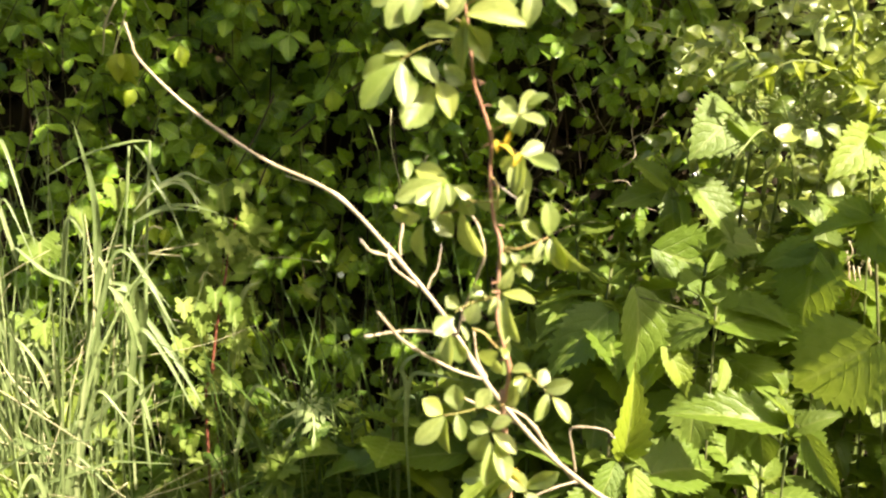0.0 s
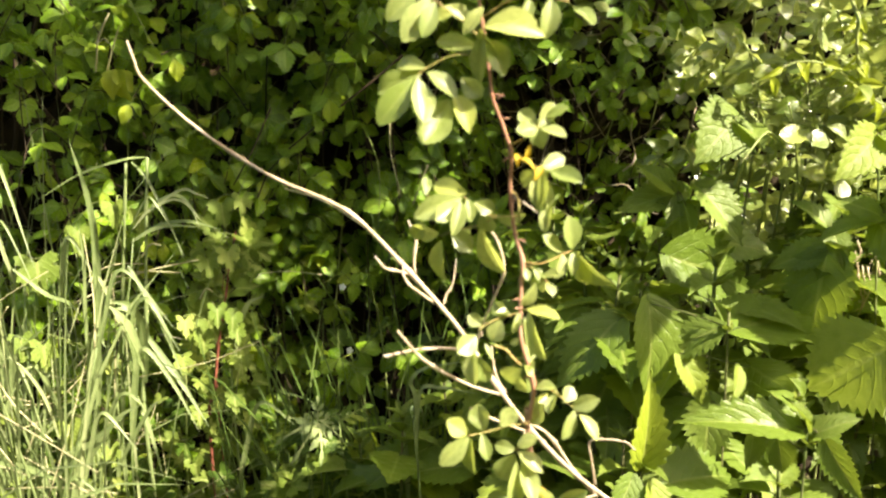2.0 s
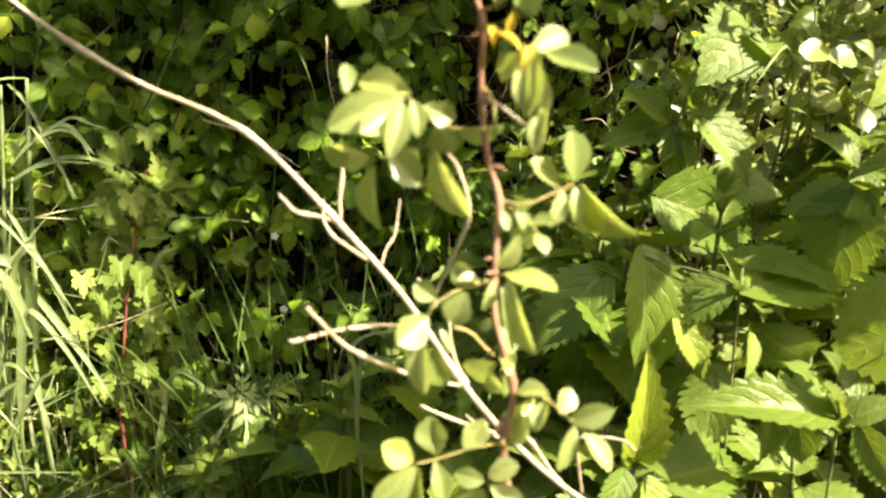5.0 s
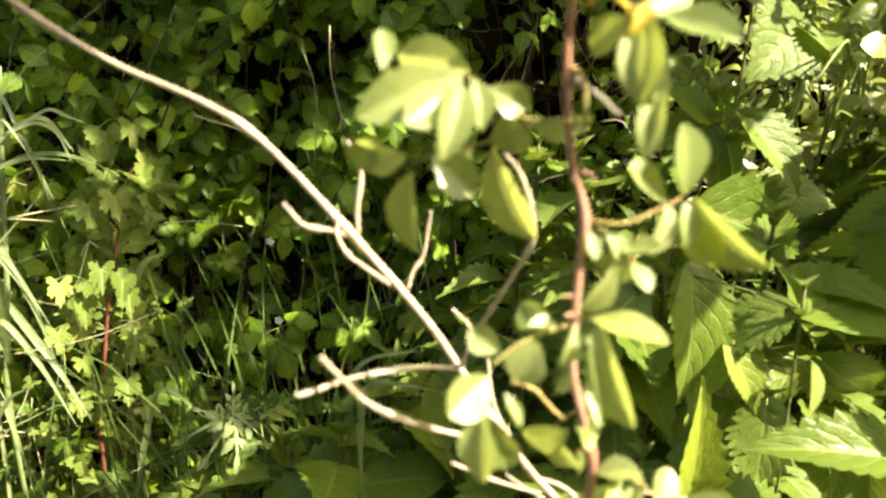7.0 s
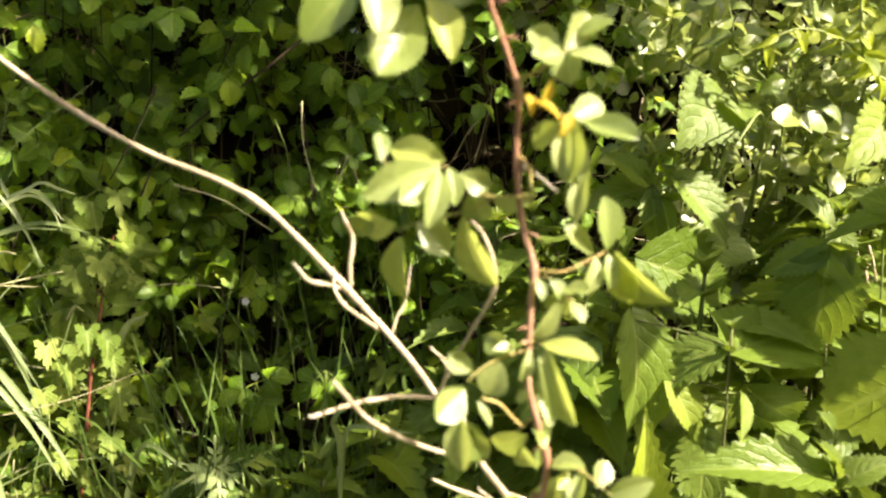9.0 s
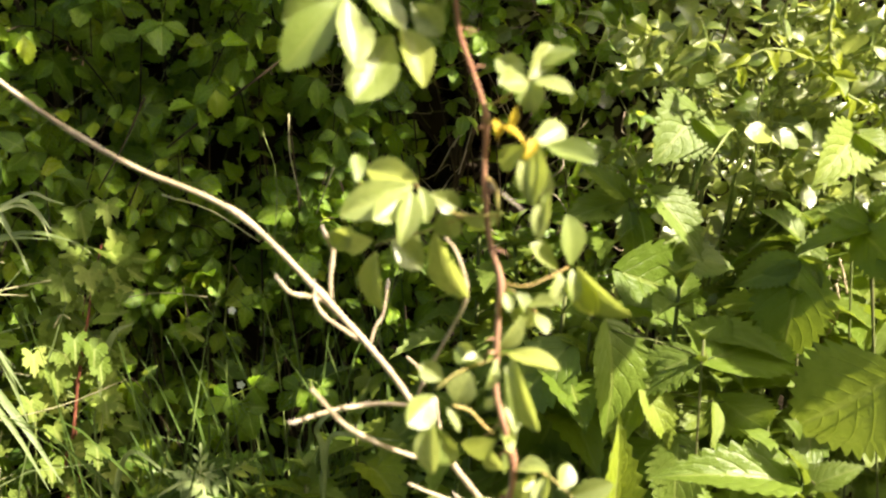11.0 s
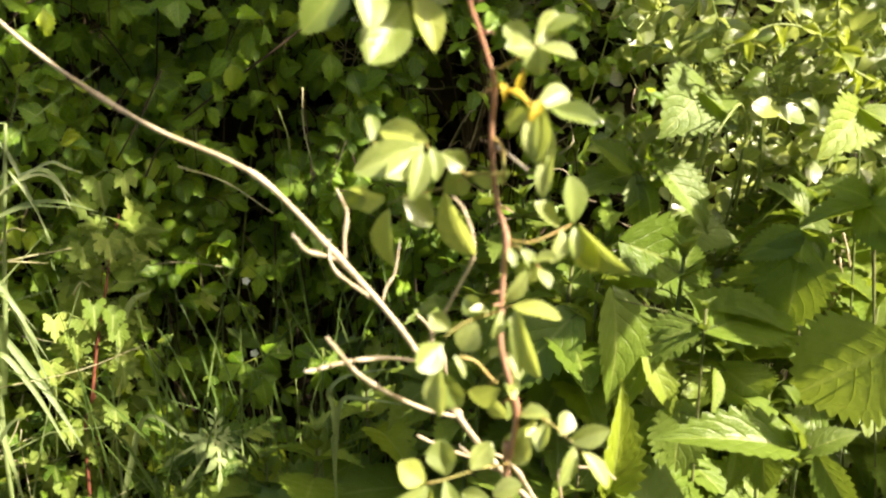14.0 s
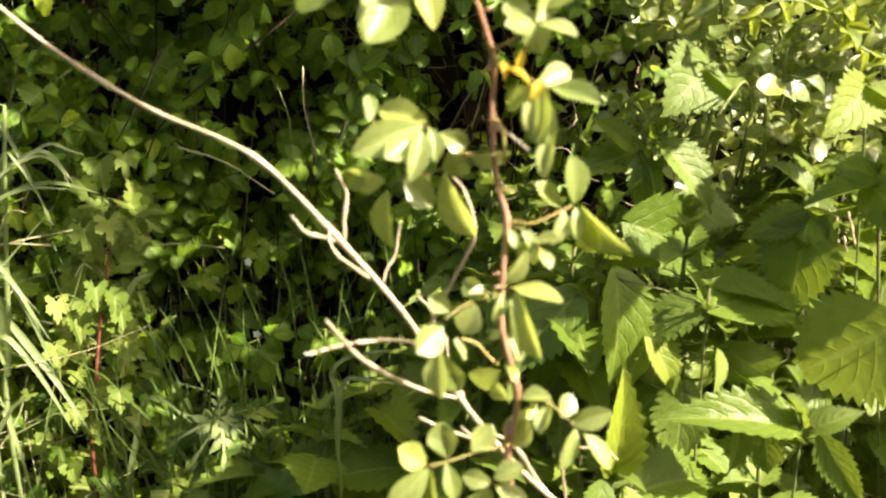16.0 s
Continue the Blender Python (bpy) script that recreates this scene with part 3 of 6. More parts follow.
rose_leaf(rose, [(0.05, 0.53, 0.933), (0.034, 0.527, 0.932), (0.018, 0.523, 0.93), (0.009, 0.52, 0.93)], [
    ((0.008, 0.52, 0.931), (-0.006, 0.516, 0.943), "f", 1.05), ((0.009, 0.52, 0.929), (-0.010, 0.513, 0.912), "t", 0.79),
    ((0.011, 0.52, 0.928), (0.008, 0.512, 0.906), "d", 0.91), ((0.018, 0.522, 0.93), (0.022, 0.515, 0.914), "f", 0.76),
    ((0.019, 0.524, 0.931), (0.017, 0.53, 0.948), "l", 1.24), ((0.031, 0.526, 0.933), (0.041, 0.53, 0.945), "f", 1.14)])
rose_leaf(rose, [(0.052, 0.535, 0.92), (0.046, 0.528, 0.919), (0.041, 0.525, 0.915)], [
    ((0.041, 0.527, 0.915), (0.027, 0.53, 0.918), "f", 1), ((0.042, 0.525, 0.915), (0.059, 0.518, 0.904), "s", 0.82),
    ((0.04, 0.525, 0.913), (0.029, 0.53, 0.891), "d", 1), ((0.041, 0.522, 0.909), (0.039, 0.512, 0.88), "s", 0.7),
    ((0.044, 0.524, 0.908), (0.05, 0.516, 0.883), "s", 0.79), ((0.042, 0.527, 0.918), (0.054, 0.52, 0.927), "u", 1.06)])
rose_leaf(rose, [(0.053, 0.535, 0.887), (0.059, 0.53, 0.877), (0.066, 0.525, 0.87)], [
    ((0.067, 0.526, 0.872), (0.053, 0.52, 0.885), "f", 1), ((0.066, 0.524, 0.874), (0.088, 0.515, 0.892), "s", 0.64),
    ((0.064, 0.525, 0.87), (0.077, 0.518, 0.861), "s", 0.76), ((0.058, 0.53, 0.873), (0.046, 0.53, 0.864), "l", 1.06),
    ((0.036, 0.535, 0.877), (0.021, 0.535, 0.875), "f", 1.06)])
rose_leaf(rose, [(0.028, 0.53, 1.174), (0.014, 0.525, 1.177), (0.004, 0.525, 1.176), (-0.009, 0.525, 1.17), (-0.016, 0.525, 1.165)], [
    ((-0.01, 0.53, 1.17), (-0.029, 0.535, 1.175), "f", 0.83), ((-0.013, 0.53, 1.167), (-0.041, 0.53, 1.157), "f", 0.79),
    ((-0.018, 0.526, 1.163), (-0.04, 0.518, 1.138), "s", 0.76), ((-0.015, 0.526, 1.164), (-0.014, 0.518, 1.137), "s", 0.85),
    ((-0.009, 0.528, 1.168), (0.009, 0.52, 1.154), "s", 0.82), ((0.004, 0.534, 1.15), (-0.014, 0.526, 1.123), "f", 0.94),
    ((0.007, 0.535, 1.153), (0.018, 0.525, 1.133), "s", 0.88), ((0.012, 0.537, 1.163), (0.025, 0.535, 1.151), "l", 1.12)])
rose_leaf(rose, [(0.026, 0.53, 1.185), (0.015, 0.53, 1.196), (0.004, 0.53, 1.205), (-0.005, 0.53, 1.212)], [
    ((-0.006, 0.53, 1.211), (-0.022, 0.52, 1.187), "s", 0.85), ((-0.003, 0.528, 1.209), (-0.01, 0.52, 1.189), "s", 0.76),
    ((0.008, 0.533, 1.203), (-0.003, 0.535, 1.201), "l", 1.21), ((0.024, 0.535, 1.181), (-0.004, 0.545, 1.188), "l", 0.55),
    ((0.004, 0.535, 1.207), (0.019, 0.535, 1.2), "l", 0.91), ((-0.013, 0.53, 1.217), (-0.032, 0.525, 1.2), "s", 0.83)])
rose_leaf(rose, [(0.028, 0.53, 1.18), (0.026, 0.52, 1.188), (0.027, 0.515, 1.193)], [
    ((0.026, 0.515, 1.192), (0.06, 0.505, 1.192), "s", 0.85), ((0.028, 0.52, 1.185), (0.039, 0.514, 1.166), "f", 1),
    ((0.024, 0.522, 1.192), (0.033, 0.52, 1.169), "d", 0.91), ((0.026, 0.52, 1.204), (0.014, 0.515, 1.19), "s", 0.7),
    ((0.025, 0.524, 1.188), (0.021, 0.52, 1.161), "l", 0.61)])
rose_leaf(rose, [(0.026, 0.53, 1.199), (0.043, 0.525, 1.208), (0.06, 0.52, 1.209), (0.077, 0.515, 1.205)], [
    ((0.066, 0.518, 1.207), (0.064, 0.51, 1.186), "s", 0.82), ((0.078, 0.514, 1.203), (0.089, 0.506, 1.189), "s", 0.82),
    ((0.054, 0.522, 1.208), (0.051, 0.515, 1.194), "s", 0.76), ((0.079, 0.514, 1.206), (0.094, 0.51, 1.21), "u", 0.83),
    ((0.064, 0.52, 1.209), (0.066, 0.525, 1.224), "f", 0.83)])
rose_leaf(rose, [(0.041, 0.53, 1.116), (0.045, 0.525, 1.115), (0.05, 0.522, 1.113)], [
    ((0.046, 0.522, 1.113), (0.056, 0.515, 1.11), "u", 1.0), ((0.05, 0.522, 1.112), (0.054, 0.52, 1.121), "f", 1.0), ((0.044, 0.525, 1.116), (0.046, 0.518, 1.11), "f", 1.0), ((0.06, 0.516, 1.108), (0.055, 0.51, 1.102), "u", 1.0)], True, "withered yellow leaf")
rose_leaf(rose, [(0.053, 0.535, 0.89), (0.056, 0.53, 0.885), (0.06, 0.526, 0.884)], [
    ((0.053, 0.53, 0.886), (0.065, 0.522, 0.88), "u", 0.9), ((0.054, 0.53, 0.883), (0.057, 0.525, 0.873), "f", 0.9)], True, "withered yellow leaf")
# crown of the shoot, above
for k in range(5):
    z = 1.22 + 0.035 * k
    side = -1 if k % 2 else 1
    a = Vector((0.012 - 0.018 * k * 0.4, 0.535, z))
    b = a + Vector((side * 0.05, -0.01, 0.02))
    rose_leaf(rose, [a, (a + b) / 2 + UP * 0.006, b], [(b, b + Vector((side * 0.02, -0.004, -0.008)), "f", 0.95)] + [
        (a.lerp(b, s), a.lerp(b, s) + Vector((side * 0.008, -0.006, d * 0.021)), "s", 0.95) for s in (0.45, 0.8) for d in (-1, 1)])


# ---- dead arching twig ----
twig = thing("dead_twig", (0.40, 0.82, 0.0), "bare pale brown dead twig arching through the rose", "twig")
main = [
    (-0.256, 0.700, 1.204), (-0.251, 0.698, 1.188), (-0.245, 0.695, 1.174), (-0.219, 0.690, 1.147), (-0.182, 0.680, 1.118), (-0.137, 0.670, 1.090), (-0.095, 0.660, 1.072),
    (-0.069, 0.655, 1.055), (-0.032, 0.650, 1.014), (0.006, 0.645, 0.967), (0.038, 0.645, 0.913), (0.065, 0.660, 0.870), (0.104, 0.690, 0.815), (0.158, 0.720, 0.757),
    (0.22, 0.75, 0.70), (0.31, 0.79, 0.42), (0.40, 0.82, -0.02),
]
rod("main_stem", main, 0.00085, 0.0027, M_TWIG, twig, "", 9, 6, 0.07, (0.27, 0.42, 0.50, 0.62))


def branch(points, r0=0.0016, r1=0.0011, end=True):
    b = rod("branch", points, r0 * 0.8, r1 * 0.8, M_TWIG, twig, "", 7, 5, 0.1, (0.5,))
    if end:
        p, q = V(points[-2]), V(points[-1])
        w = (q - p).normalized()
        rod("broken_end", [q - w * 0.001, q + w * 0.0022, q + w * 0.0045 + UP * 0.001], r1 * 0.95, r1 * 0.5, M_TWIG_GREY, b, "grey frayed end", 6, 2, 0.3)


branch([(-0.029, 0.650, 1.010), (-0.039, 0.645, 1.015), (-0.048, 0.622, 1.023), (-0.053, 0.615, 1.031)], 0.0014, 0.0014)
branch([(-0.012, 0.648, 0.987), (-0.024, 0.642, 0.998), (-0.032, 0.642, 1.005), (-0.036, 0.644, 1.013), (-0.036, 0.648, 1.019)], 0.0017, 0.0009)
branch([(-0.027, 0.650, 1.012), (-0.027, 0.652, 1.024), (-0.025, 0.655, 1.039), (-0.029, 0.655, 1.049)], 0.0014, 0.0015)
branch([(-0.005, 0.648, 0.985), (-0.002, 0.652, 0.993), (0.003, 0.655, 1.000), (0.006, 0.658, 1.015)], 0.0011, 0.0008)
branch([(0.019, 0.645, 0.946), (0.024, 0.615, 0.976), (0.032, 0.585, 1.006), (0.038, 0.566, 1.028), (0.038, 0.565, 1.040), (0.034, 0.570, 1.053), (0.030, 0.580, 1.058)], 0.0012, 0.0010, False)
branch([(0.025, 0.643, 0.959), (0.023, 0.640, 0.969), (0.015, 0.640, 0.978)], 0.0012, 0.0009, False)
branch([(0.018, 0.645, 0.946), (-0.005, 0.620, 0.958), (-0.026, 0.595, 0.966), (-0.046, 0.572, 0.970)], 0.0014, 0.0013)
branch([(0.039, 0.645, 0.908), (0.017, 0.615, 0.927), (-0.005, 0.580, 0.952), (-0.021, 0.555, 0.973), (-0.030, 0.545, 0.988), (-0.036, 0.540, 0.998)], 0.0017, 0.0012, False)
branch([(0.061, 0.655, 0.870), (0.034, 0.645, 0.886), (0.014, 0.640, 0.899)], 0.0014, 0.0012, False)
branch([(0.044, 0.650, 0.907), (0.036, 0.650, 0.923), (0.033, 0.650, 0.948)], 0.0016, 0.0010, False)
branch([(0.132, 0.715, 0.774), (0.105, 0.695, 0.816), (0.088, 0.680, 0.848), (0.075, 0.670, 0.865), (0.059, 0.665, 0.874)], 0.0024, 0.0014, False)
branch([(0.079, 0.675, 0.851), (0.062, 0.660, 0.865), (0.045, 0.650, 0.883)], 0.0014, 0.0010)
branch([(0.130, 0.710, 0.789), (0.126, 0.705, 0.814), (0.123, 0.700, 0.837), (0.139, 0.695, 0.841), (0.154, 0.690, 0.840), (0.159, 0.690, 0.835)], 0.0015, 0.0011)
branch([(0.130, 0.705, 0.782), (0.111, 0.700, 0.779), (0.090, 0.695, 0.773)], 0.0014, 0.0010, False)


# ---- nettles ----
NETTLE_LEAVES = shapes("leaf", M_NETTLE, [
    nettle_geometry(0.64, 12, 0.22, 0.22, 0.10),
    nettle_geometry(0.68, 11, 0.38, 0.30, -0.15, 0.28, 1.2, 0.12),
    nettle_geometry(0.80, 12, 0.10, 0.14, 0.15, 0.30, 1.1, 0.15, 0.0035, 0.014),
    nettle_geometry(0.56, 10, 0.55, 0.35, 0.0, 0.26, 1.3, 0.08),
])
FAR_NETTLE_LEAVES = shapes("leaf", M_NETTLE, [
    nettle_geometry(0.62, 8, 0.25, 0.22, 0.12, fine=False),
    nettle_geometry(0.68, 8, 0.40, 0.32, -0.2, 0.28, 1.2, 0.12, fine=False),
    nettle_geometry(0.76, 9, 0.12, 0.15, 0.2, 0.30, 1.1, 0.12, 0.0035, 0.014, fine=False),
    nettle_geometry(0.58, 8, 0.50, 0.45, 0.0, 0.26, 1.3, 0.08, fine=False),
])


def nettle_leaf(plant, joint, base, tip, face, wide=1.0, shape=None):
    """A toothed leaf on its stalk; the stalk runs from the stem's joint."""
    pose_ = leaf_pose(base, tip, face, wide)
    mesh = FAR_NETTLE_LEAVES[rng.randrange(4)] if shape is None else NETTLE_LEAVES[shape]
    leaf = part("leaf", mesh, M_NETTLE, plant, "", pose_)
    a, b = V(joint), V(base) + (V(tip) - V(base)) * 0.02
    if (b - a).length > 0.003:
        rod("leaf_stalk", [a, a.lerp(b, 0.5) + UP * 0.003, b], 0.0009, 0.0007, M_NETTLE_STEM, leaf, "", 5, 2, 0.0)
    return leaf


def nettle(at, top, size=1.0, turn=0.0, pairs=6, label="green stinging nettle with toothed leaves in opposite pairs", gap=0.085, skip=0):
    """A nettle from the ground to its top: square stem, leaf pairs crosswise, a tuft of young leaves."""
    a, b = V(at), V(top)
    plant = thing("nettle", a, label, "nettle", "nettles along the hedge")
    bow = Vector((rng.uniform(-0.03, 0.03), rng.uniform(-0.02, 0.02), 0))
    path = [a - UP * 0.02, a.lerp(b, 0.35) + bow, a.lerp(b, 0.7) + bow * 0.6, b]
    rod("stem", path, 0.0018, 0.0011, M_NETTLE_STEM, plant, "", 4, 6, 0.0, tuple(1 - gap * k / max((b - a).length, 0.1) for k in range(pairs)))
    curve = spline(path, 12)
    height = (b - a).length
    for k in range(skip, pairs):
        s = max(0.05, 1 - (0.004 + gap * (0.35 * k if k < 2 else k - 1.2)) / height)
        q = curve[min(int(s * (len(curve) - 1)), len(curve) - 1)]
        length = size * (0.030, 0.052, 0.078, 0.09, 0.095, 0.088, 0.08, 0.07)[min(k, 7)] * rng.uniform(0.88, 1.12)
        for half in (0, 1):
            ang = turn + (k % 2) * math.pi / 2 + half * math.pi + rng.uniform(-0.3, 0.3)
            flat = Vector((math.cos(ang), math.sin(ang), 0))
            rise = (1.4, 0.55, 0.1, -0.15, -0.25, -0.3, -0.35, -0.4)[min(k, 7)] + rng.uniform(-0.2, 0.2)
            way = (flat + UP * rise).normalized()
            base = q + (flat + UP * (0.35 if k > 1 else 0.9)).normalized() * length * (0.28 if k > 1 else 0.05)
            side = way.cross(UP)
            face = side.cross(way) + scatter_vec(0.25)
            nettle_leaf(plant, q, base, base + way * length, face, rng.uniform(0.9, 1.1))
    for j in range(4):
        ang = turn + 0.8 + j * 1.6
        way = Vector((math.cos(ang) * 0.55, math.sin(ang) * 0.55, 1)).normalized()
        nettle_leaf(plant, b, b, b + way * size * rng.uniform(0.02, 0.034), Vector((-way.x, -way.y, 0.4)) - OUT * -0.3, 0.7, 3)
    return plant


# nettle whose tip shows beside the rose, with its own leaves
n_a = nettle((0.305, 0.90, 0), (0.304, 0.862, 0.906), 0.5, 0.6, 1)
for joint, base, tip, face, wide, shape in (
    ((0.309, 0.864, 0.886), (0.299, 0.875, 0.885), (0.232, 0.890, 0.851), (0.50, -0.60, 0.85), 0.95, 0),
    ((0.309, 0.864, 0.883), (0.318, 0.870, 0.884), (0.430, 0.930, 0.891), (-0.5, -0.6, 0.6), 0.9, 2),
    ((0.311, 0.864, 0.869), (0.329, 0.870, 0.873), (0.376, 0.890, 0.847), (0.5, -0.5, 0.8), 1.2, 1),
    ((0.315, 0.866, 0.844), (0.256, 0.880, 0.854), (0.287, 0.860, 0.804), (0.25, -0.75, 0.6), 0.95, 1),
    ((0.309, 0.864, 0.886), (0.222, 0.885, 0.913), (0.231, 0.855, 0.813), (0.42, -0.75, 0.55), 0.95, 1),
    ((0.315, 0.866, 0.844), (0.312, 0.850, 0.847), (0.303, 0.820, 0.819), (0.7, -0.5, 0.7), 0.8, 0),
    ((0.315, 0.866, 0.834), (0.336, 0.880, 0.838), (0.398, 0.900, 0.786), (-0.5, -0.9, -0.2), 1.0, 2),
    ((0.313, 0.870, 0.786), (0.293, 0.880, 0.798), (0.282, 0.860, 0.728), (-0.4, -0.9, 0.4), 0.95, 2),
    ((0.304, 0.864, 0.908), (0.299, 0.862, 0.896), (0.286, 0.862, 0.927), (0.2, -0.9, 0.3), 0.5, 3),
):
    nettle_leaf(n_a, joint, base, tip, V(face), wide, shape)
# nearer nettle with the broad sunlit leaf
n_b = nettle((0.37, 0.84, 0), (0.358, 0.780, 0.807), 0.7, 0.2, 1)
for joint, base, tip, face, wide, shape in (
    ((0.359, 0.782, 0.796), (0.345, 0.780, 0.804), (0.235, 0.772, 0.837), (0.30, -0.70, 0.85), 0.62, 1),
    ((0.359, 0.780, 0.801), (0.358, 0.778, 0.805), (0.342, 0.770, 0.846), (0.9, -0.5, 0.1), 0.6, 3),
    ((0.347, 0.780, 0.860), (0.351, 0.778, 0.844), (0.339, 0.770, 0.864), (0.5, -0.8, 0.4), 0.9, 1),
    ((0.360, 0.780, 0.803), (0.366, 0.775, 0.802), (0.397, 0.760, 0.827), (0.3, -0.6, 0.9), 0.85, 1),
    ((0.362, 0.782, 0.787), (0.376, 0.775, 0.791), (0.395, 0.740, 0.740), (-0.8, -0.8, 0.3), 0.75, 0),
    ((0.359, 0.784, 0.778), (0.311, 0.800, 0.801), (0.311, 0.790, 0.752), (0.35, -0.75, 0.6), 0.95, 1),
    ((0.360, 0.784, 0.772), (0.341, 0.810, 0.787), (0.348, 0.810, 0.737), (-0.5, -0.9, 0.1), 0.9, 2),
):
    nettle_leaf(n_b, joint, base, tip, V(face), wide, shape)
# broad leaf reaching in at the side, lit from behind
n_c = nettle((0.54, 0.86, 0), (0.53, 0.85, 0.86), 0.7, 0.9, 1, "tall nettle with broad drooping leaves")
low = nettle_leaf(n_c, (0.50, 0.83, 0.86), (0.443, 0.800, 0.880), (0.385, 0.850, 0.816), Vector((-0.86, -0.55, -0.04)), 1.35, 2)
# two leaves added on the sun side only to shade other nettle leaves
nettle_leaf(n_c, (0.53, 0.83, 0.9), (0.565, 0.76, 1.07), (0.50, 0.735, 0.995), V((0.6, -0.4, 0.75)), 1.0, 2)
shade = V((0.372, 0.900, 0.888)) + TO_SUN * 0.20
nettle_leaf(n_c, (0.53, 0.83, 0.9), shade + Vector((0.04, 0.05, 0.03)), shade - Vector((0.045, 0.05, 0.03)), V((0.6, -0.4, 0.75)), 1.2, 2)
# leaves beside and behind the rose
n_d = nettle((0.20, 1.03, 0), (0.237, 0.980, 0.904), 0.8, 1.1, 2)
for joint, base, tip, face, wide, shape in (
    ((0.238, 0.980, 0.898), (0.258, 0.985, 0.886), (0.277, 0.960, 0.768), (0.25, -0.85, 0.5), 0.85, 0),
    ((0.238, 0.980, 0.898), (0.277, 1.000, 0.940), (0.405, 1.020, 0.886), (-0.7, -0.6, 0.42), 1.05, 0),
    ((0.222, 0.980, 0.868), (0.210, 0.980, 0.866), (0.124, 0.945, 0.800), (-0.15, -0.75, 0.75), 0.95, 0),
    ((0.246, 0.990, 0.824), (0.213, 1.000, 0.809), (0.169, 1.000, 0.690), (0.1, -0.9, 0.4), 0.9, 0),
    ((0.246, 0.990, 0.824), (0.253, 1.000, 0.787), (0.279, 0.990, 0.679), (-0.1, -0.9, 0.4), 0.9, 1),
    ((0.246, 0.990, 0.824), (0.307, 1.000, 0.776), (0.367, 0.990, 0.686), (-0.1, -0.9, 0.4), 0.9, 0),
):
    nettle_leaf(n_d, joint, base, tip, V(face), wide, shape)
n_e = nettle((0.17, 0.83, 0), (0.193, 0.790, 0.760), 0.75, 0.3, 1)
for joint, base, tip, face, wide, shape in (
    ((0.193, 0.790, 0.757), (0.193, 0.790, 0.766), (0.205, 0.770, 0.858), (0.1, -0.9, 0.3), 0.75, 3),
    ((0.193, 0.790, 0.755), (0.199, 0.790, 0.764), (0.214, 0.760, 0.768), (0.3, -0.4, 1), 0.7, 0),
    ((0.193, 0.790, 0.750), (0.181, 0.780, 0.758), (0.158, 0.750, 0.720), (0.4, -0.8, 0.6), 0.95, 1),
    ((0.193, 0.790, 0.742), (0.224, 0.800, 0.739), (0.320, 0.840, 0.737), (0.3, -0.65, 0.9), 0.9, 1),
    ((0.193, 0.790, 0.742), (0.201, 0.780, 0.751), (0.206, 0.750, 0.706), (0.5, -0.7, 0.6), 0.9, 1),
):
    nettle_leaf(n_e, joint, base, tip, V(face), wide, shape)
# sunlit nettle higher up by the shrub
n_f = nettle((0.40, 1.10, 0), (0.378, 1.050, 1.097), 0.6, 0.4, 1)
for joint, base, tip, face, wide, shape in (
    ((0.378, 1.050, 1.097), (0.369, 1.040, 1.105), (0.316, 0.990, 1.066), (0.42, -0.78, 0.55), 1.5, 1),
    ((0.378, 1.050, 1.097), (0.378, 1.050, 1.096), (0.394, 1.000, 1.084), (0.40, -0.75, 0.75), 1.3, 1),
    ((0.378, 1.050, 1.093), (0.353, 1.050, 1.111), (0.351, 1.060, 1.136), (0.45, -0.8, 0.5), 1.5, 2),
    ((0.388, 1.060, 1.026), (0.325, 1.040, 1.018), (0.379, 1.000, 0.962), (0.25, -0.75, 0.75), 0.95, 1),
    ((0.388, 1.060, 1.026), (0.315, 1.080, 1.008), (0.224, 1.050, 0.999), (-0.1, -0.8, 0.7), 0.8, 0),
):
    nettle_leaf(n_f, joint, base, tip, V(face), wide, shape)
n_g = nettle((0.60, 1.02, 0), (0.512, 0.970, 1.083), 0.7, 0.8, 1)
for joint, base, tip, face, wide, shape in (
    ((0.512, 0.970, 1.083), (0.507, 0.965, 1.083), (0.452, 0.915, 1.048), (0.05, -0.95, 0.30), 1.05, 1),
    ((0.512, 0.970, 1.083), (0.512, 0.965, 1.083), (0.539, 0.930, 1.066), (0.40, -0.85, 0.6), 1.1, 1),
):
    nettle_leaf(n_g, joint, base, tip, V(face), wide, shape)
# round hanging leaves of the row behind, seen by skylight
n_h = nettle((0.52, 1.02, 0), (0.460, 0.970, 0.959), 0.7, 0.5, 2)
for base, tip, face, wide, shape in (
    ((0.454, 0.960, 0.944), (0.432, 0.950, 0.845), (-0.7, -0.65, 0.35), 1.05, 2),
    ((0.459, 0.960, 0.949), (0.466, 0.920, 0.968), (0.3, -0.6, 0.9), 0.9, 1),
    ((0.457, 0.970, 0.949), (0.394, 0.990, 0.926), (-0.2, -0.8, 0.6), 0.9, 0),
    ((0.465, 0.970, 0.971), (0.463, 0.930, 0.936), (-0.2, -0.9, 0.4), 0.9, 0),
    ((0.458, 0.970, 0.977), (0.423, 0.980, 1.014), (0.3, -0.8, 0.7), 0.9, 1),
):
    nettle_leaf(n_h, (0.462, 0.970, 0.953), base, tip, V(face), wide, shape)
n_i = nettle((0.68, 1.00, 0), (0.486, 0.900, 1.005), 0.7, 0.2, 2)
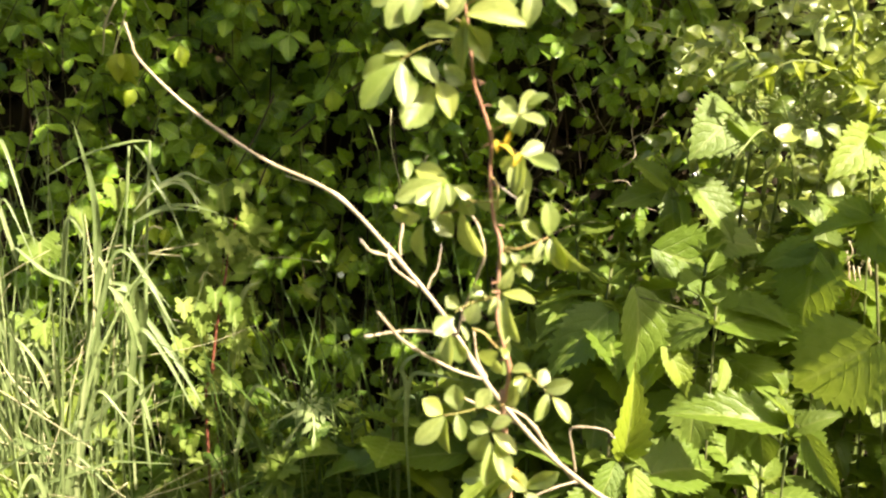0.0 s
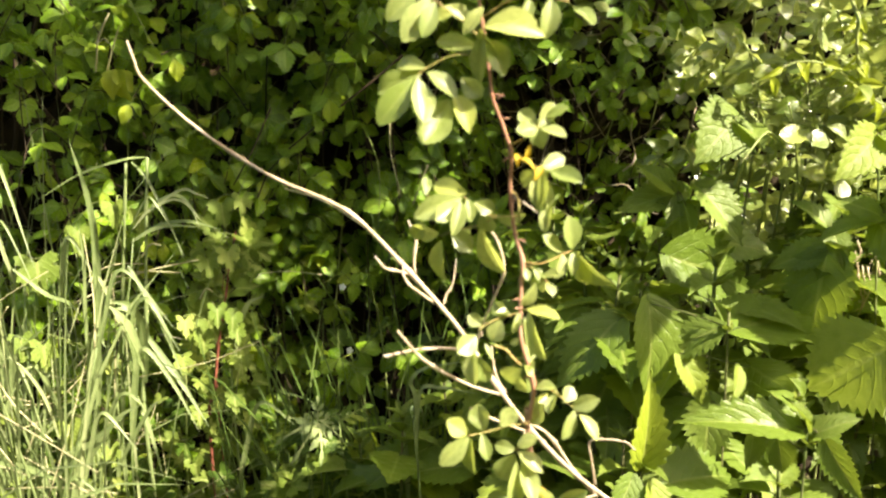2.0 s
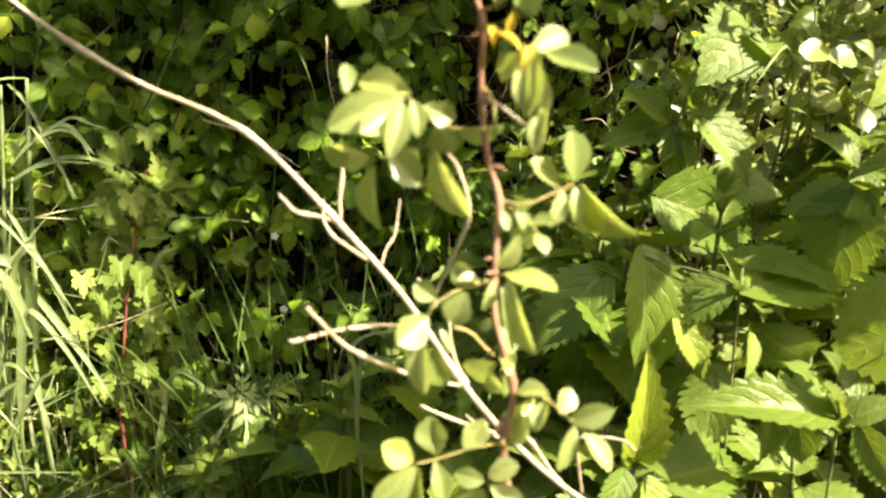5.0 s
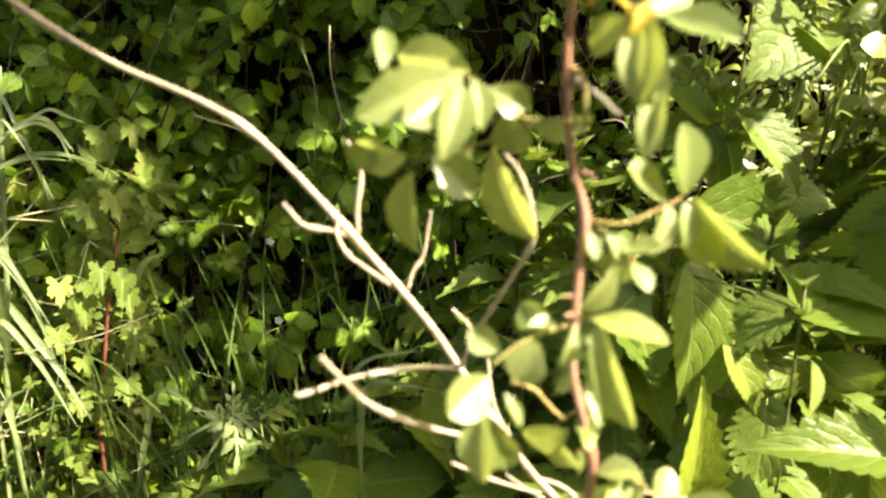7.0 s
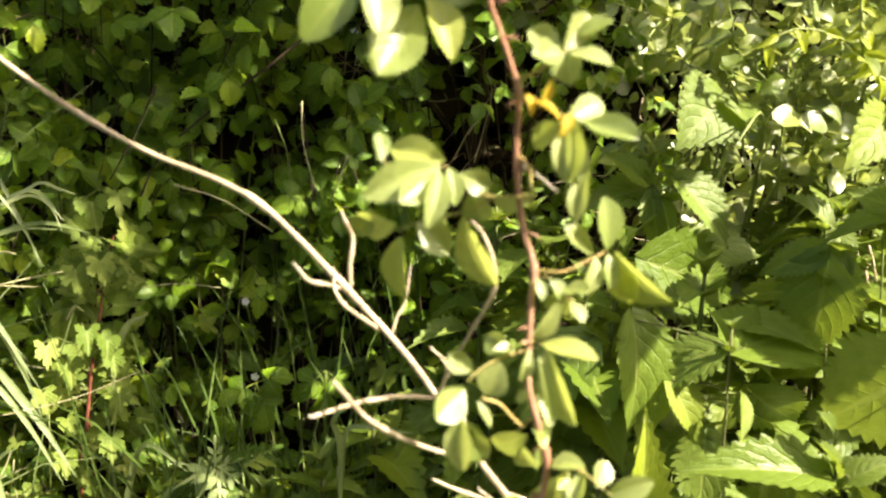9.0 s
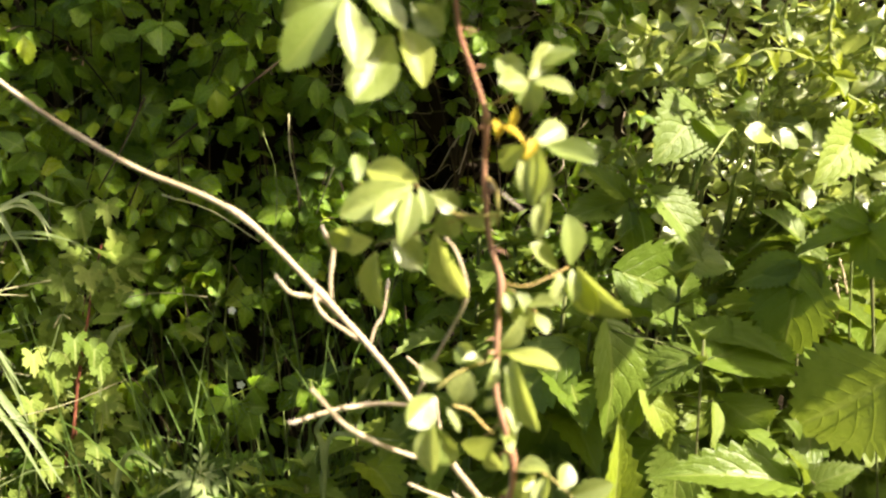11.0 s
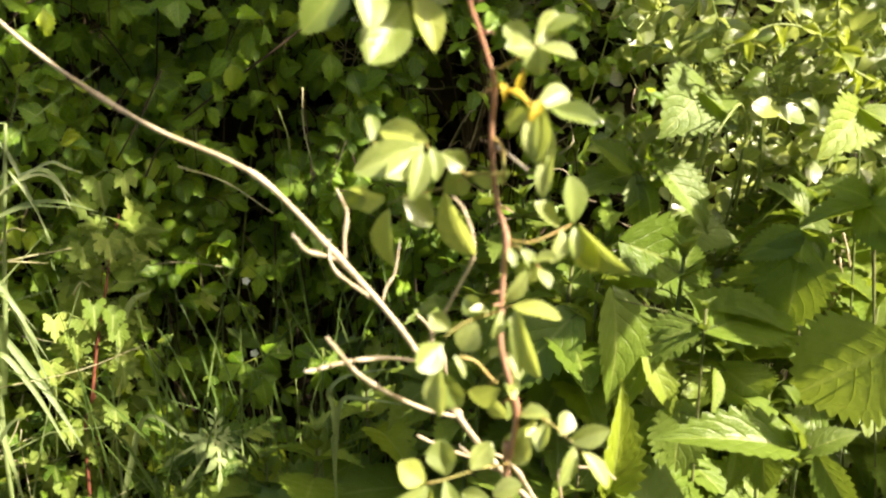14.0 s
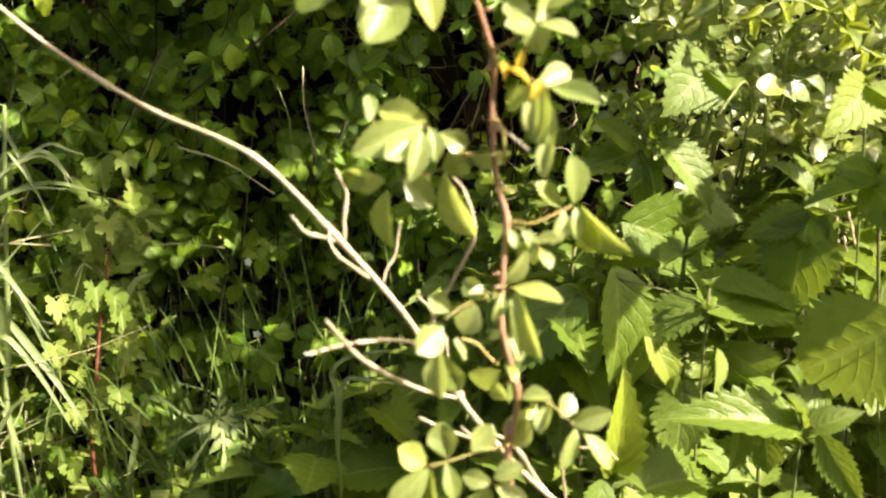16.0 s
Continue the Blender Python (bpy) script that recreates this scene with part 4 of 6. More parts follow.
for base, tip, face, wide, shape in (
    ((0.481, 0.900, 0.991), (0.505, 0.860, 0.950), (-0.6, -0.8, 0.1), 1.1, 2),
    ((0.479, 0.900, 0.994), (0.410, 0.900, 0.985), (0.3, -0.5, 0.9), 0.6, 1),
    ((0.483, 0.900, 0.999), (0.443, 0.920, 1.021), (-0.2, -0.9, 0.5), 0.9, 0),
    ((0.493, 0.900, 0.998), (0.525, 0.900, 1.038), (-0.2, -0.9, 0.4), 0.9, 2),
):
    nettle_leaf(n_i, (0.486, 0.900, 0.996), base, tip, V(face), wide, shape)
n_j = nettle((0.32, 1.10, 0), (0.300, 1.060, 1.033), 0.9, 0.9, 3)
for base, tip, face, wide, shape in (
    ((0.301, 1.050, 1.003), (0.302, 1.020, 0.937), (-0.1, -0.9, 0.4), 0.8, 0),
    ((0.293, 1.050, 1.016), (0.253, 1.060, 1.055), (-0.1, -0.8, 0.6), 0.8, 1),
    ((0.307, 1.040, 0.998), (0.316, 1.010, 0.964), (0.6, -0.7, 0.6), 0.7, 1),
    ((0.343, 1.040, 0.951), (0.416, 1.020, 0.939), (-0.2, -0.8, 0.6), 0.9, 2),
):
    nettle_leaf(n_j, (0.302, 1.060, 1.015), base, tip, V(face), wide, shape)
# the stand behind
for k in range(48):
    x = 0.12 + 0.92 * ((k * 0.618) % 1.0)
    y = 0.97 + 0.38 * ((k * 0.414 + 0.13) % 1.0)
    if x > 0.4:
        y = max(y, 1.05)
    if x > 0.64 and k % 3 == 0:
        y = 0.80 + 0.1 * rng.random()
    z = 0.70 + 0.24 * rng.random() + 0.15 * (y - 0.9) + 0.2 * max(0.0, x - 0.25)
    nettle((x, y + 0.02, 0), (x + rng.uniform(-0.05, 0.03), y - 0.03, z), rng.uniform(0.85, 1.15), rng.uniform(0, 3), 9, gap=0.050)
for k in range(16):
    x = 0.16 + 0.50 * ((k * 0.618 + 0.35) % 1.0)
    y = 0.86 + 0.16 * ((k * 0.414) % 1.0)
    z = 0.60 + 0.20 * rng.random() - 0.15 * (0.98 - y)
    nettle((x, y + 0.02, 0), (x + rng.uniform(-0.03, 0.03), y - 0.02, z), rng.uniform(0.65, 0.9), rng.uniform(0, 3), 6, gap=0.05)
for k in range(9):
    x = -0.28 + 0.42 * ((k * 0.618 + 0.2) % 1.0)
    y = 1.12 + 0.2 * rng.random()
    nettle((x, y, 0), (x + rng.uniform(-0.03, 0.05), y - 0.04, 0.46 + 0.16 * rng.random() + max(0, x) * 0.5), rng.uniform(0.95, 1.2), rng.uniform(0, 3), 5)
for x, y, z, turn in ((-0.14, 1.14, 0.64, 0.4), (-0.07, 1.08, 0.70, 1.3), (-0.01, 1.12, 0.74, 2.2), (0.05, 1.05, 0.68, 0.2), (-0.05, 1.20, 0.60, 2.8), (0.08, 1.16, 0.76, 1.0)):
    nettle((x, y + 0.04, 0), (x, y, z), 1.15, turn, 5, gap=0.06)


# ---- bramble hedge ----
def trifoliate(leaflet, spread=1.15, side=0.85, droop=0.25):
    """Three leaflets on a stalk, one long along +y in all."""
    pieces = [rod_piece([(0, 0, 0), (0, 0.22, 0.03), (0, 0.42, 0)], 0.012, 0.008)]
    pieces.append(moved(leaflet(), Matrix.Translation((0, 0.42, 0)) @ Matrix.Rotation(-droop, 4, "X") @ Matrix.Scale(0.6, 4)))
    for sgn in (-1, 1):
        pieces.append(moved(leaflet(), Matrix.Translation((0, 0.34, 0)) @ Matrix.Rotation(-sgn * spread, 4, "Z") @ Matrix.Rotation(-droop * 0.8, 4, "X") @ Matrix.Scale(0.6 * side, 4)))
    return joined(pieces)


BRAMBLE_LEAVES = shapes("leaf", M_BRAMBLE, [
    trifoliate(lambda: blade_geometry(0.66, 0, 7, 0.20, 0.25, 0.25, 0.1, 0.016, 0.42), 1.35),
    trifoliate(lambda: blade_geometry(0.72, 0, 7, 0.20, 0.40, 0.40, -0.1, 0.016, 0.45), 1.45, 0.9, 0.35),
    trifoliate(lambda: blade_geometry(0.62, 0, 7, 0.20, 0.15, 0.20, 0.2, 0.016, 0.40), 1.25, 0.8, 0.1),
    trifoliate(lambda: blade_geometry(0.76, 0, 6, 0.22, 0.30, 0.50, 0.0, 0.020, 0.45), 1.4, 0.95, 0.45),
    trifoliate(lambda: blade_geometry(0.70, 0, 7, 0.20, 0.50, 0.60, 0.15, 0.018, 0.44), 1.5, 0.85, 0.25),
])
LOBED_LEAVES = shapes("leaf", M_CURRANT, [palmate_geometry(5, 0.36, 3, 0.45, 2.3, 0.35), palmate_geometry(5, 0.42, 2, 0.30, 2.4, 0.45), palmate_geometry(3, 0.32, 5, 0.65, 2.2, 0.6)])
HERB_LEAVES = shapes("leaf", M_HERB, [pinnate_geometry(3, 0.5), pinnate_geometry(4, 0.45, 0.35), palmate_geometry(5, 0.55, 2, 0.2, 2.2, 0.3)])


def bank(x, z):
    """Depth of the leafy face of the hedge."""
    hollow = 0.40 * math.exp(-((x - 0.29) / 0.18) ** 2 - ((z - 1.10) / 0.16) ** 2) + 0.20 * math.exp(-((x + 0.20) / 0.16) ** 2 - ((z - 0.86) / 0.14) ** 2)
    return 1.50 + hollow + 0.09 * noise.noise((x * 3.1, z * 3.1, 4.0)) + 0.04 * noise.noise((x * 9, z * 9, 1.0)) - 0.12 * max(0.0, 0.7 - z)


def hanging(face_out=0.5):
    way = Vector((rng.uniform(-1.1, 1.1), rng.uniform(-0.6, 0.05), rng.uniform(-0.9, 0.6))).normalized()
    face = Vector((rng.uniform(-0.8, 1.0), -1.0, rng.uniform(-0.3, 2.8)))
    return way, face


LEAFY_FROM = -1.02  # the canes beyond are bare


def bramble_cane(points, leaves, size, stem, name="bramble", label="bramble cane with three-part toothed green leaves", thick=0.0032, pool=None):
    path = spline(points, 8)
    root = thing(name, points[0], label, name.replace("_", " "), "brambles of the hedge")
    rod("cane", points, thick, thick * 0.45, stem, root, "", 6, 6, 0.08)
    pool = pool or BRAMBLE_LEAVES
    for k in range(leaves):
        s = 0.15 + 0.85 * (k + rng.random() * 0.7) / leaves
        q = path[min(int(s * (len(path) - 1)), len(path) - 1)]
        if q.x < -0.64 and 0.85 < q.z < 1.22 and rng.random() < 0.65:
            continue
        if 0.15 < q.x < 0.46 and 0.97 < q.z < 1.21 and rng.random() < 0.75:
            continue
        if pool is BRAMBLE_LEAVES and q.z < 0.74 and q.x > -0.45 and rng.random() < 0.6:
            continue
        way, face = hanging()
        way.x += 0.8 * (-1 if k % 2 else 1)
        if pool is LOBED_LEAVES:
            way.y = rng.uniform(-0.05, 0.6)
            way.x += 0.3 * (-1 if k % 2 else 1)
            way.z *= 0.6
        way.normalize()
        length = size * rng.uniform(0.75, 1.25)
        shape, wide = pool[rng.randrange(len(pool))], rng.uniform(0.9, 1.1)
        if q.x > LEAFY_FROM:
            part("leaf", shape, M_BRAMBLE, root, "", leaf_pose(q, q + way * length, face, wide))
    return root


# arching canes over the leafy face
for k in range(122):
    x = -1.05 + 1.42 * ((k * 0.618 + 0.07) % 1.0)
    top = (0.55 if x < -0.55 else 0.80) + 0.85 * ((k * 0.755 + 0.3) % 1.0)
    lean = rng.uniform(-0.22, 0.22)
    f = bank(x + lean, top) - 0.02
    pts = [(x, f + 0.16, max(0.0, top - 0.75)), (x + lean * 0.4, f + 0.10, top - 0.32), (x + lean * 0.8, f + 0.02, top - 0.05), (x + lean * 1.2, f - 0.06, top + 0.03), (x + lean * 1.6, f - 0.09, top - 0.08)]
    bramble_cane(pts, 15, 0.057, M_BARK if k % 12 else M_GREEN_STEM, thick=0.0018)


def foliage(name, count, place, pool, size, label, material):
    """Very many leaves joined in one mesh."""
    verts, faces, uvs = [], [], []
    sources = []
    for me in pool:
        co = np.empty(len(me.vertices) * 3, dtype=np.float32)
        me.vertices.foreach_get("co", co)
        lv = np.empty(len(me.loops), dtype=np.int32)
        me.loops.foreach_get("vertex_index", lv)
        uvl = np.empty(len(me.loops) * 2, dtype=np.float32)
        me.uv_layers[0].data.foreach_get("uv", uvl)
        uvv = np.zeros((len(me.vertices), 2), dtype=np.float32)
        uvv[lv] = uvl.reshape(-1, 2)
        sources.append((co.reshape(-1, 3), [tuple(p.vertices) for p in me.polygons], uvv))
    total = 0
    all_v, all_uv = [], []
    for _ in range(count):
        got = place()
        if got is None:
            continue
        base, way, face, scale = got
        m = np.array(leaf_pose(base, base + way * (size * scale), face))
        co, fs, uvv = sources[rng.randrange(len(sources))]
        all_v.append(co @ m[:3, :3].T + m[:3, 3])
        all_uv.append(uvv)
        faces += [tuple(a + total for a in f) for f in fs]
        total += len(co)
    me = mesh_from(name, np.concatenate(all_v).tolist(), faces, np.concatenate(all_uv))
    ob = part(name, me, material, None)
    return tagged(ob, label, "foliage", kind="stuff")


COARSE_TRI = shapes("leaf", M_BRAMBLE, [
    trifoliate(lambda: blade_geometry(0.68, 0, 4, 0.16, 0.30, 0.3, 0.1, peak=0.40), 1.35), trifoliate(lambda: blade_geometry(0.66, 0, 5, 0.16, 0.45, 0.5, -0.15, peak=0.42), 1.45),
    trifoliate(lambda: blade_geometry(0.74, 0, 4, 0.15, 0.20, 0.4, 0.15, peak=0.45), 1.35, 0.95, 0.4)])


def in_bank():
    x, z = rng.uniform(-1.5, 0.55), rng.uniform(0.1, 1.95)
    if noise.noise((x * 5.5, z * 5.5, 9.0)) < -0.08 and rng.random() < 0.9:
        return None
    if x < -0.68 and 0.85 < z < 1.22 and rng.random() < 0.6:
        return None
    if 0.14 < x < 0.46 and 0.97 < z < 1.21 and rng.random() < 0.8:
        return None
    way, face = hanging()
    return Vector((x, bank(x, z) + rng.uniform(-0.03, 0.40), z)), way, face, rng.uniform(0.65, 1.1)


foliage("hedge_foliage", 3900, in_bank, COARSE_TRI, 0.066, "dense shaded green bramble leaves of the hedge face", M_BRAMBLE)


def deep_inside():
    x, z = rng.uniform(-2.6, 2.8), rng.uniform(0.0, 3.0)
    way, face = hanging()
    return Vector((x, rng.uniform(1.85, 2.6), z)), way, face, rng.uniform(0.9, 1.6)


# the filling is coloured almost black in place of deep shade
GAP_SHADE_LEAVES = shapes("leaf", M_GAP_SHADE_LEAF, [plain_blade(0.75), plain_blade(0.85, 0.3, 0.15)])
INNER_LEAVES = shapes("leaf", M_BRAMBLE, [plain_blade(0.75), plain_blade(0.85, 0.3, 0.15)])
foliage("hedge_interior", 24000, deep_inside, GAP_SHADE_LEAVES, 0.1, "near-black leaves standing in for the shade deep inside the hedge", M_GAP_SHADE_LEAF)



def outer_shell():
    """Top, back and ends of the hedge."""
    side = rng.random()
    x, y, z = rng.uniform(-2.7, 2.9), rng.uniform(1.85, 2.7), rng.uniform(0.0, 3.0)
    if side < 0.35:
        z, face = 3.0 + rng.uniform(-0.05, 0.12), Vector((0, 0, 1))
    elif side < 0.75:
        y, face = 2.65 + rng.uniform(-0.05, 0.12), Vector((0, 1, 0.4))
    elif side < 0.88:
        end = rng.choice((-1, 1))
        x, face = 0.1 + end * (2.75 + rng.uniform(-0.08, 0.1)), Vector((end, 0, 0.4))
    else:
        end = rng.choice((-1, 1))
        x, y, face = 0.1 + end * rng.uniform(1.5, 2.8), 1.82 + rng.uniform(-0.1, 0.04), Vector((0, -1, 0.4))
    return Vector((x, y, z)), hanging()[0], face + scatter_vec(0.5), rng.uniform(0.8, 1.4)


foliage("hedge_outside", 11000, outer_shell, INNER_LEAVES, 0.1, "green leaves over the top, back and ends of the hedge", M_BRAMBLE)


def in_sunbeam(q, r):
    """Whether a leaf at q would shade the pale herb that catches the sun at the foot of the hedge."""
    d = q - Vector((-0.200, 1.14, 0.645))
    return (d - TO_SUN * d.dot(TO_SUN)).length < r


# unseen leaf canopy added to keep sun off the hedge; gaps let beams through
def overhead_shade():
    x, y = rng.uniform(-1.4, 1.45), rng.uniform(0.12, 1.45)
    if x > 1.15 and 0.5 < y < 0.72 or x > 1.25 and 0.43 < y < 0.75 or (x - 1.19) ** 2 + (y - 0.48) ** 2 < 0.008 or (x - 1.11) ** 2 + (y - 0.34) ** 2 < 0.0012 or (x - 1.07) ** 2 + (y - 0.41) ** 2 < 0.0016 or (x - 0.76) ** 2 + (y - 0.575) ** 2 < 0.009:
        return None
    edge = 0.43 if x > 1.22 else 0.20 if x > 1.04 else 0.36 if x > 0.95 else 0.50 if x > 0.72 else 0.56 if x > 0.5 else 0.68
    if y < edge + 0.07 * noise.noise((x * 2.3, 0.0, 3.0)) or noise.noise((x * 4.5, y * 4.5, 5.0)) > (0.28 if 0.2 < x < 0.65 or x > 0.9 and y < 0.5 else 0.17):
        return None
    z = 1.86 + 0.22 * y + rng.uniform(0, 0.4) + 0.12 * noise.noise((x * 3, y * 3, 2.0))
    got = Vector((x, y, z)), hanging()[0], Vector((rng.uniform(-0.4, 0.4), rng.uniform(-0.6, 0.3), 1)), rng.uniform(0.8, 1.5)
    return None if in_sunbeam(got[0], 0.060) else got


foliage("overhanging_foliage", 3000, overhead_shade, INNER_LEAVES, 0.085, "unseen leaf canopy added over the bank to shade the hedge", M_BRAMBLE)


# added out of view: keeps the sun off the low plants at the centre
def side_shade():
    x = rng.uniform(0.50, 0.78)
    y = rng.uniform(0.52, 0.66)
    if (x - 0.63) ** 2 + (y - 0.63) ** 2 < 0.0036:
        return None
    z = 1.50 + rng.uniform(-0.06, 0.06)
    got = Vector((x, y, z)), hanging()[0], Vector((rng.uniform(-0.2, 0.6), rng.uniform(-0.6, 0.3), 1)), rng.uniform(0.7, 1.3)
    return None if in_sunbeam(got[0], 0.050) else got


foliage("side_foliage", 110, side_shade, INNER_LEAVES, 0.075, "unseen leaf cluster added over the nettles to block sun", M_BRAMBLE)
# boughs added only to hold up the unseen shading leaves
for k in range(9):
    x = -0.8 + 0.29 * k
    reach = 0.75 if k < 7 else 0.25
    bough = thing("shade_bough", (x, 2.0, 0), "long woody bough added to carry the unseen shading leaves", "bough", "boughs arching over the bank")
    rod("limb", [(x, 2.0, -0.02), (x + 0.05, 1.98, 1.0), (x, 1.8, 1.9), (x + 0.06, 1.35, 2.25), (x + 0.02, reach, 2.1)], 0.014, 0.003, M_BARK, bough, "", 7, 6, 0.1)

bough = thing("shade_bough", (0.95, 1.7, 0), "long woody bough added to carry the unseen shading leaves", "bough", "boughs arching over the bank")
rod("limb", [(0.95, 1.7, -0.02), (0.97, 1.65, 0.9), (1.0, 1.35, 1.5), (0.98, 0.85, 1.62), (0.72, 0.57, 1.50)], 0.012, 0.002, M_BARK, bough, "", 7, 6, 0.1)
# unseen spray of leaves, added so that its shade falls on the dead twig
c_left, c_right = V((-0.191, 0.650, 1.134)) + TO_SUN * 0.72, V((-0.157, 0.650, 1.111)) + TO_SUN * 0.72


def high_spray():
    q = c_left.lerp(c_right, rng.random()) + scatter_vec(0.03)
    return q, hanging()[0], Vector((rng.uniform(-0.2, 0.6), rng.uniform(-0.6, 0.3), 1)), rng.uniform(0.5, 1.0)


foliage("high_foliage", 15, high_spray, INNER_LEAVES, 0.05, "unseen leaf spray added high up to shade the twig", M_BRAMBLE)
bough = thing("shade_bough", (0.72, 0.57, 1.50), "thin bough end added to carry the unseen shading spray", "bough", "boughs arching over the bank")
rod("limb", [(0.72, 0.57, 1.50), (0.6, 0.46, 1.66), c_right, c_left], 0.002, 0.001, M_BARK, bough, "", 6, 6, 0.1)
# old stems inside the hedge
for k in range(16):
    x = -0.9 + 1.9 * ((k * 0.618 + 0.4) % 1.0)
    y = 1.72 + 0.25 * rng.random()
    old = thing("sapling", (x, y, 0), "dark brown woody sapling inside the hedge", "sapling", "saplings inside the hedge")
    pts = [(x, y, -0.02), (x + rng.uniform(-0.2, 0.2), y - 0.03, 0.6), (x + rng.uniform(-0.4, 0.4), y - 0.05, 1.2), (x + rng.uniform(-0.7, 0.7), y, 2.1)]
    rod("trunk", pts, rng.uniform(0.005, 0.010), 0.003, M_BARK, old, "", 7, 6, 0.12)
    q = V(pts[2])
    rod("limb", [q, q + Vector((rng.uniform(-0.2, 0.2), -0.08, 0.12)), q + Vector((rng.uniform(-0.35, 0.35), -0.15, 0.2))], 0.005, 0.002, M_BARK, old, "", 6, 4, 0.12)

# tangle of fine dead twigs in the hollow
pieces = []
for k in range(130):
    a = Vector((rng.uniform(-0.08, 0.50), rng.uniform(1.50, 1.85), rng.uniform(0.80, 1.50)))
    w = Vector((rng.uniform(-1, 1), rng.uniform(-0.5, 0.5), rng.uniform(-0.6, 1.0))).normalized() * rng.uniform(0.05, 0.2)
    pieces.append(rod_piece([a, a + w * 0.3 + scatter_vec(0.02), a + w * 0.7 + scatter_vec(0.02), a + w], rng.uniform(0.0007, 0.0016), 0.0005, 4, 3))
tangle = part("twig_tangle", mesh_from("twig_tangle", *joined(pieces)), M_TWIG, None)
tagged(tangle, "tangle of thin brown dead twigs in the hollow", "twigs", kind="stuff")

# shrub with small glossy leaves, sunlit
SHRUB_LEAVES = shapes("leaf", M_SHRUB, [
    blade_geometry(0.80, 5, 0, 0, 0.3, 0.3, 0.2, peak=0.5, sharp=0.75, wave=0.03), blade_geometry(0.74, 5, 0, 0, 0.6, 0.6, 0.5, peak=0.5, sharp=0.75),
    blade_geometry(0.88, 5, 0, 0, 0.15, -0.25, -0.3, peak=0.55, sharp=0.7, wave=0.04), blade_geometry(0.66, 5, 0, 0, 0.6, 0.9, 0.9, peak=0.48, sharp=0.8)])
SHRUB_MASS_LEAVES = shapes("leaf", M_SHRUB, [plain_blade(0.8, 0.3, 0.3), plain_blade(0.9, 0.15, -0.2), plain_blade(0.75, 0.6, 0.6)])
CLEAR = [(V(a), r) for a, r in (((0.37, 1.01, 1.09), 0.075), ((0.40, 0.985, 1.12), 0.07), ((0.34, 0.93, 1.09), 0.07), ((0.50, 0.93, 1.07), 0.07), ((0.54, 0.90, 1.11), 0.06), ((0.47, 0.86, 1.08), 0.06))]


def shrub_branch(root, points, count, size, r0=0.003):
    path = spline(points, 8)
    rod("branch", points, r0, 0.0011, M_GREEN_STEM if r0 < 0.003 else M_BARK, root, "", 6, 6, 0.06)
    for k in range(count):
        s = 0.2 + 0.8 * (k + rng.random()) / count
        i = min(int(s * (len(path) - 1)), len(path) - 2)
        q, along = path[i], (path[i + 1] - path[i]).normalized()
        ang = k * 2.4 + rng.uniform(-0.4, 0.4)
        n1 = along.orthogonal().normalized()
        way = (n1 * math.cos(ang) + along.cross(n1) * math.sin(ang) + along * 0.5 + UP * -0.15).normalized()
        face = Vector((0.42, -0.72, 0.65)) + scatter_vec(0.6)
        if q.z < 0.97 or any((q + way * size * 0.5 - c).length < r for c, r in CLEAR):
            continue
        part("leaf", SHRUB_LEAVES[rng.randrange(4)], M_SHRUB, root, "", leaf_pose(q, q + way * size * rng.uniform(0.7, 1.3), face))


for k in range(31):
    x = 0.34 + 0.66 * ((k * 0.618 + 0.1) % 1.0)
    y = 0.92 + 0.36 * ((k * 0.755) % 1.0)
    z = 1.02 + 0.33 * ((k * 0.445 + 0.2) % 1.0)
    if y < 1.02:
        y += 0.10
        z = min(z, 1.20)
    bush = thing("shrub", (x + 0.15, y + 0.55, 0), "leafy shrub shoot with small glossy yellow-green leaves", "shrub", "shrub shoots of the hedge")
    top = Vector((x, y, z))
    shrub_branch(bush, [(x + 0.15, y + 0.55, -0.02), (x + 0.16, y + 0.48, z * 0.5), (x + 0.10, y + 0.20, z * 0.9), top, top + Vector((-0.06, -0.06, -0.03))], 33, 0.027, 0.0028)
    for j in range(3):
        a = V((x + 0.10, y + 0.14, z * 0.85)) + UP * 0.05 * j
        b = a + Vector((rng.uniform(-0.2, 0.16), rng.uniform(-0.2, 0.05), rng.uniform(0.02, 0.16)))
        shrub_branch(bush, [a, (a + b) / 2 + UP * 0.03, b], 16, 0.025, 0.0014)


def shrub_mass():
    x, z = rng.uniform(0.22, 2.4), 0.75 + 2.25 * rng.random() ** 1.2
    y = 1.30 + 0.25 * noise.noise((x * 2, z * 2, 7)) + rng.uniform(0, 0.55) + 0.5 * max(0.0, x - 0.7)
    if x < 0.52 and (z < 1.22 or rng.random() < 0.4):
        return None
    way, face = hanging()
    return Vector((x, y, z)), way, Vector((0.42, -0.72, 0.65)) + scatter_vec(0.7), rng.uniform(0.6, 1.3)


foliage("shrub_foliage", 15000, shrub_mass, SHRUB_MASS_LEAVES, 0.034, "dense small glossy leaves of the shrub mass", M_SHRUB)

# soft yellow young shoot twisting down over the shrub
young = thing("shrub", (0.62, 1.50, 0), "young twisting yellow-green shrub shoot", "shrub", "shrub shoots of the hedge")
way_down = [(0.491, 1.000, 1.225), (0.493, 1.000, 1.197), (0.497, 1.000, 1.165), (0.503, 1.000, 1.139), (0.524, 1.000, 1.120), (0.552, 1.000, 1.111), (0.569, 1.000, 1.089)]
frond = [(0.503, 1.000, 1.140), (0.485, 1.000, 1.155), (0.455, 1.000, 1.168), (0.423, 1.000, 1.170), (0.392, 1.000, 1.156), (0.368, 1.000, 1.144)]
rod("branch", frond, 0.0014, 0.0008, M_GREEN_STEM, young, "", 6, 6, 0.05)
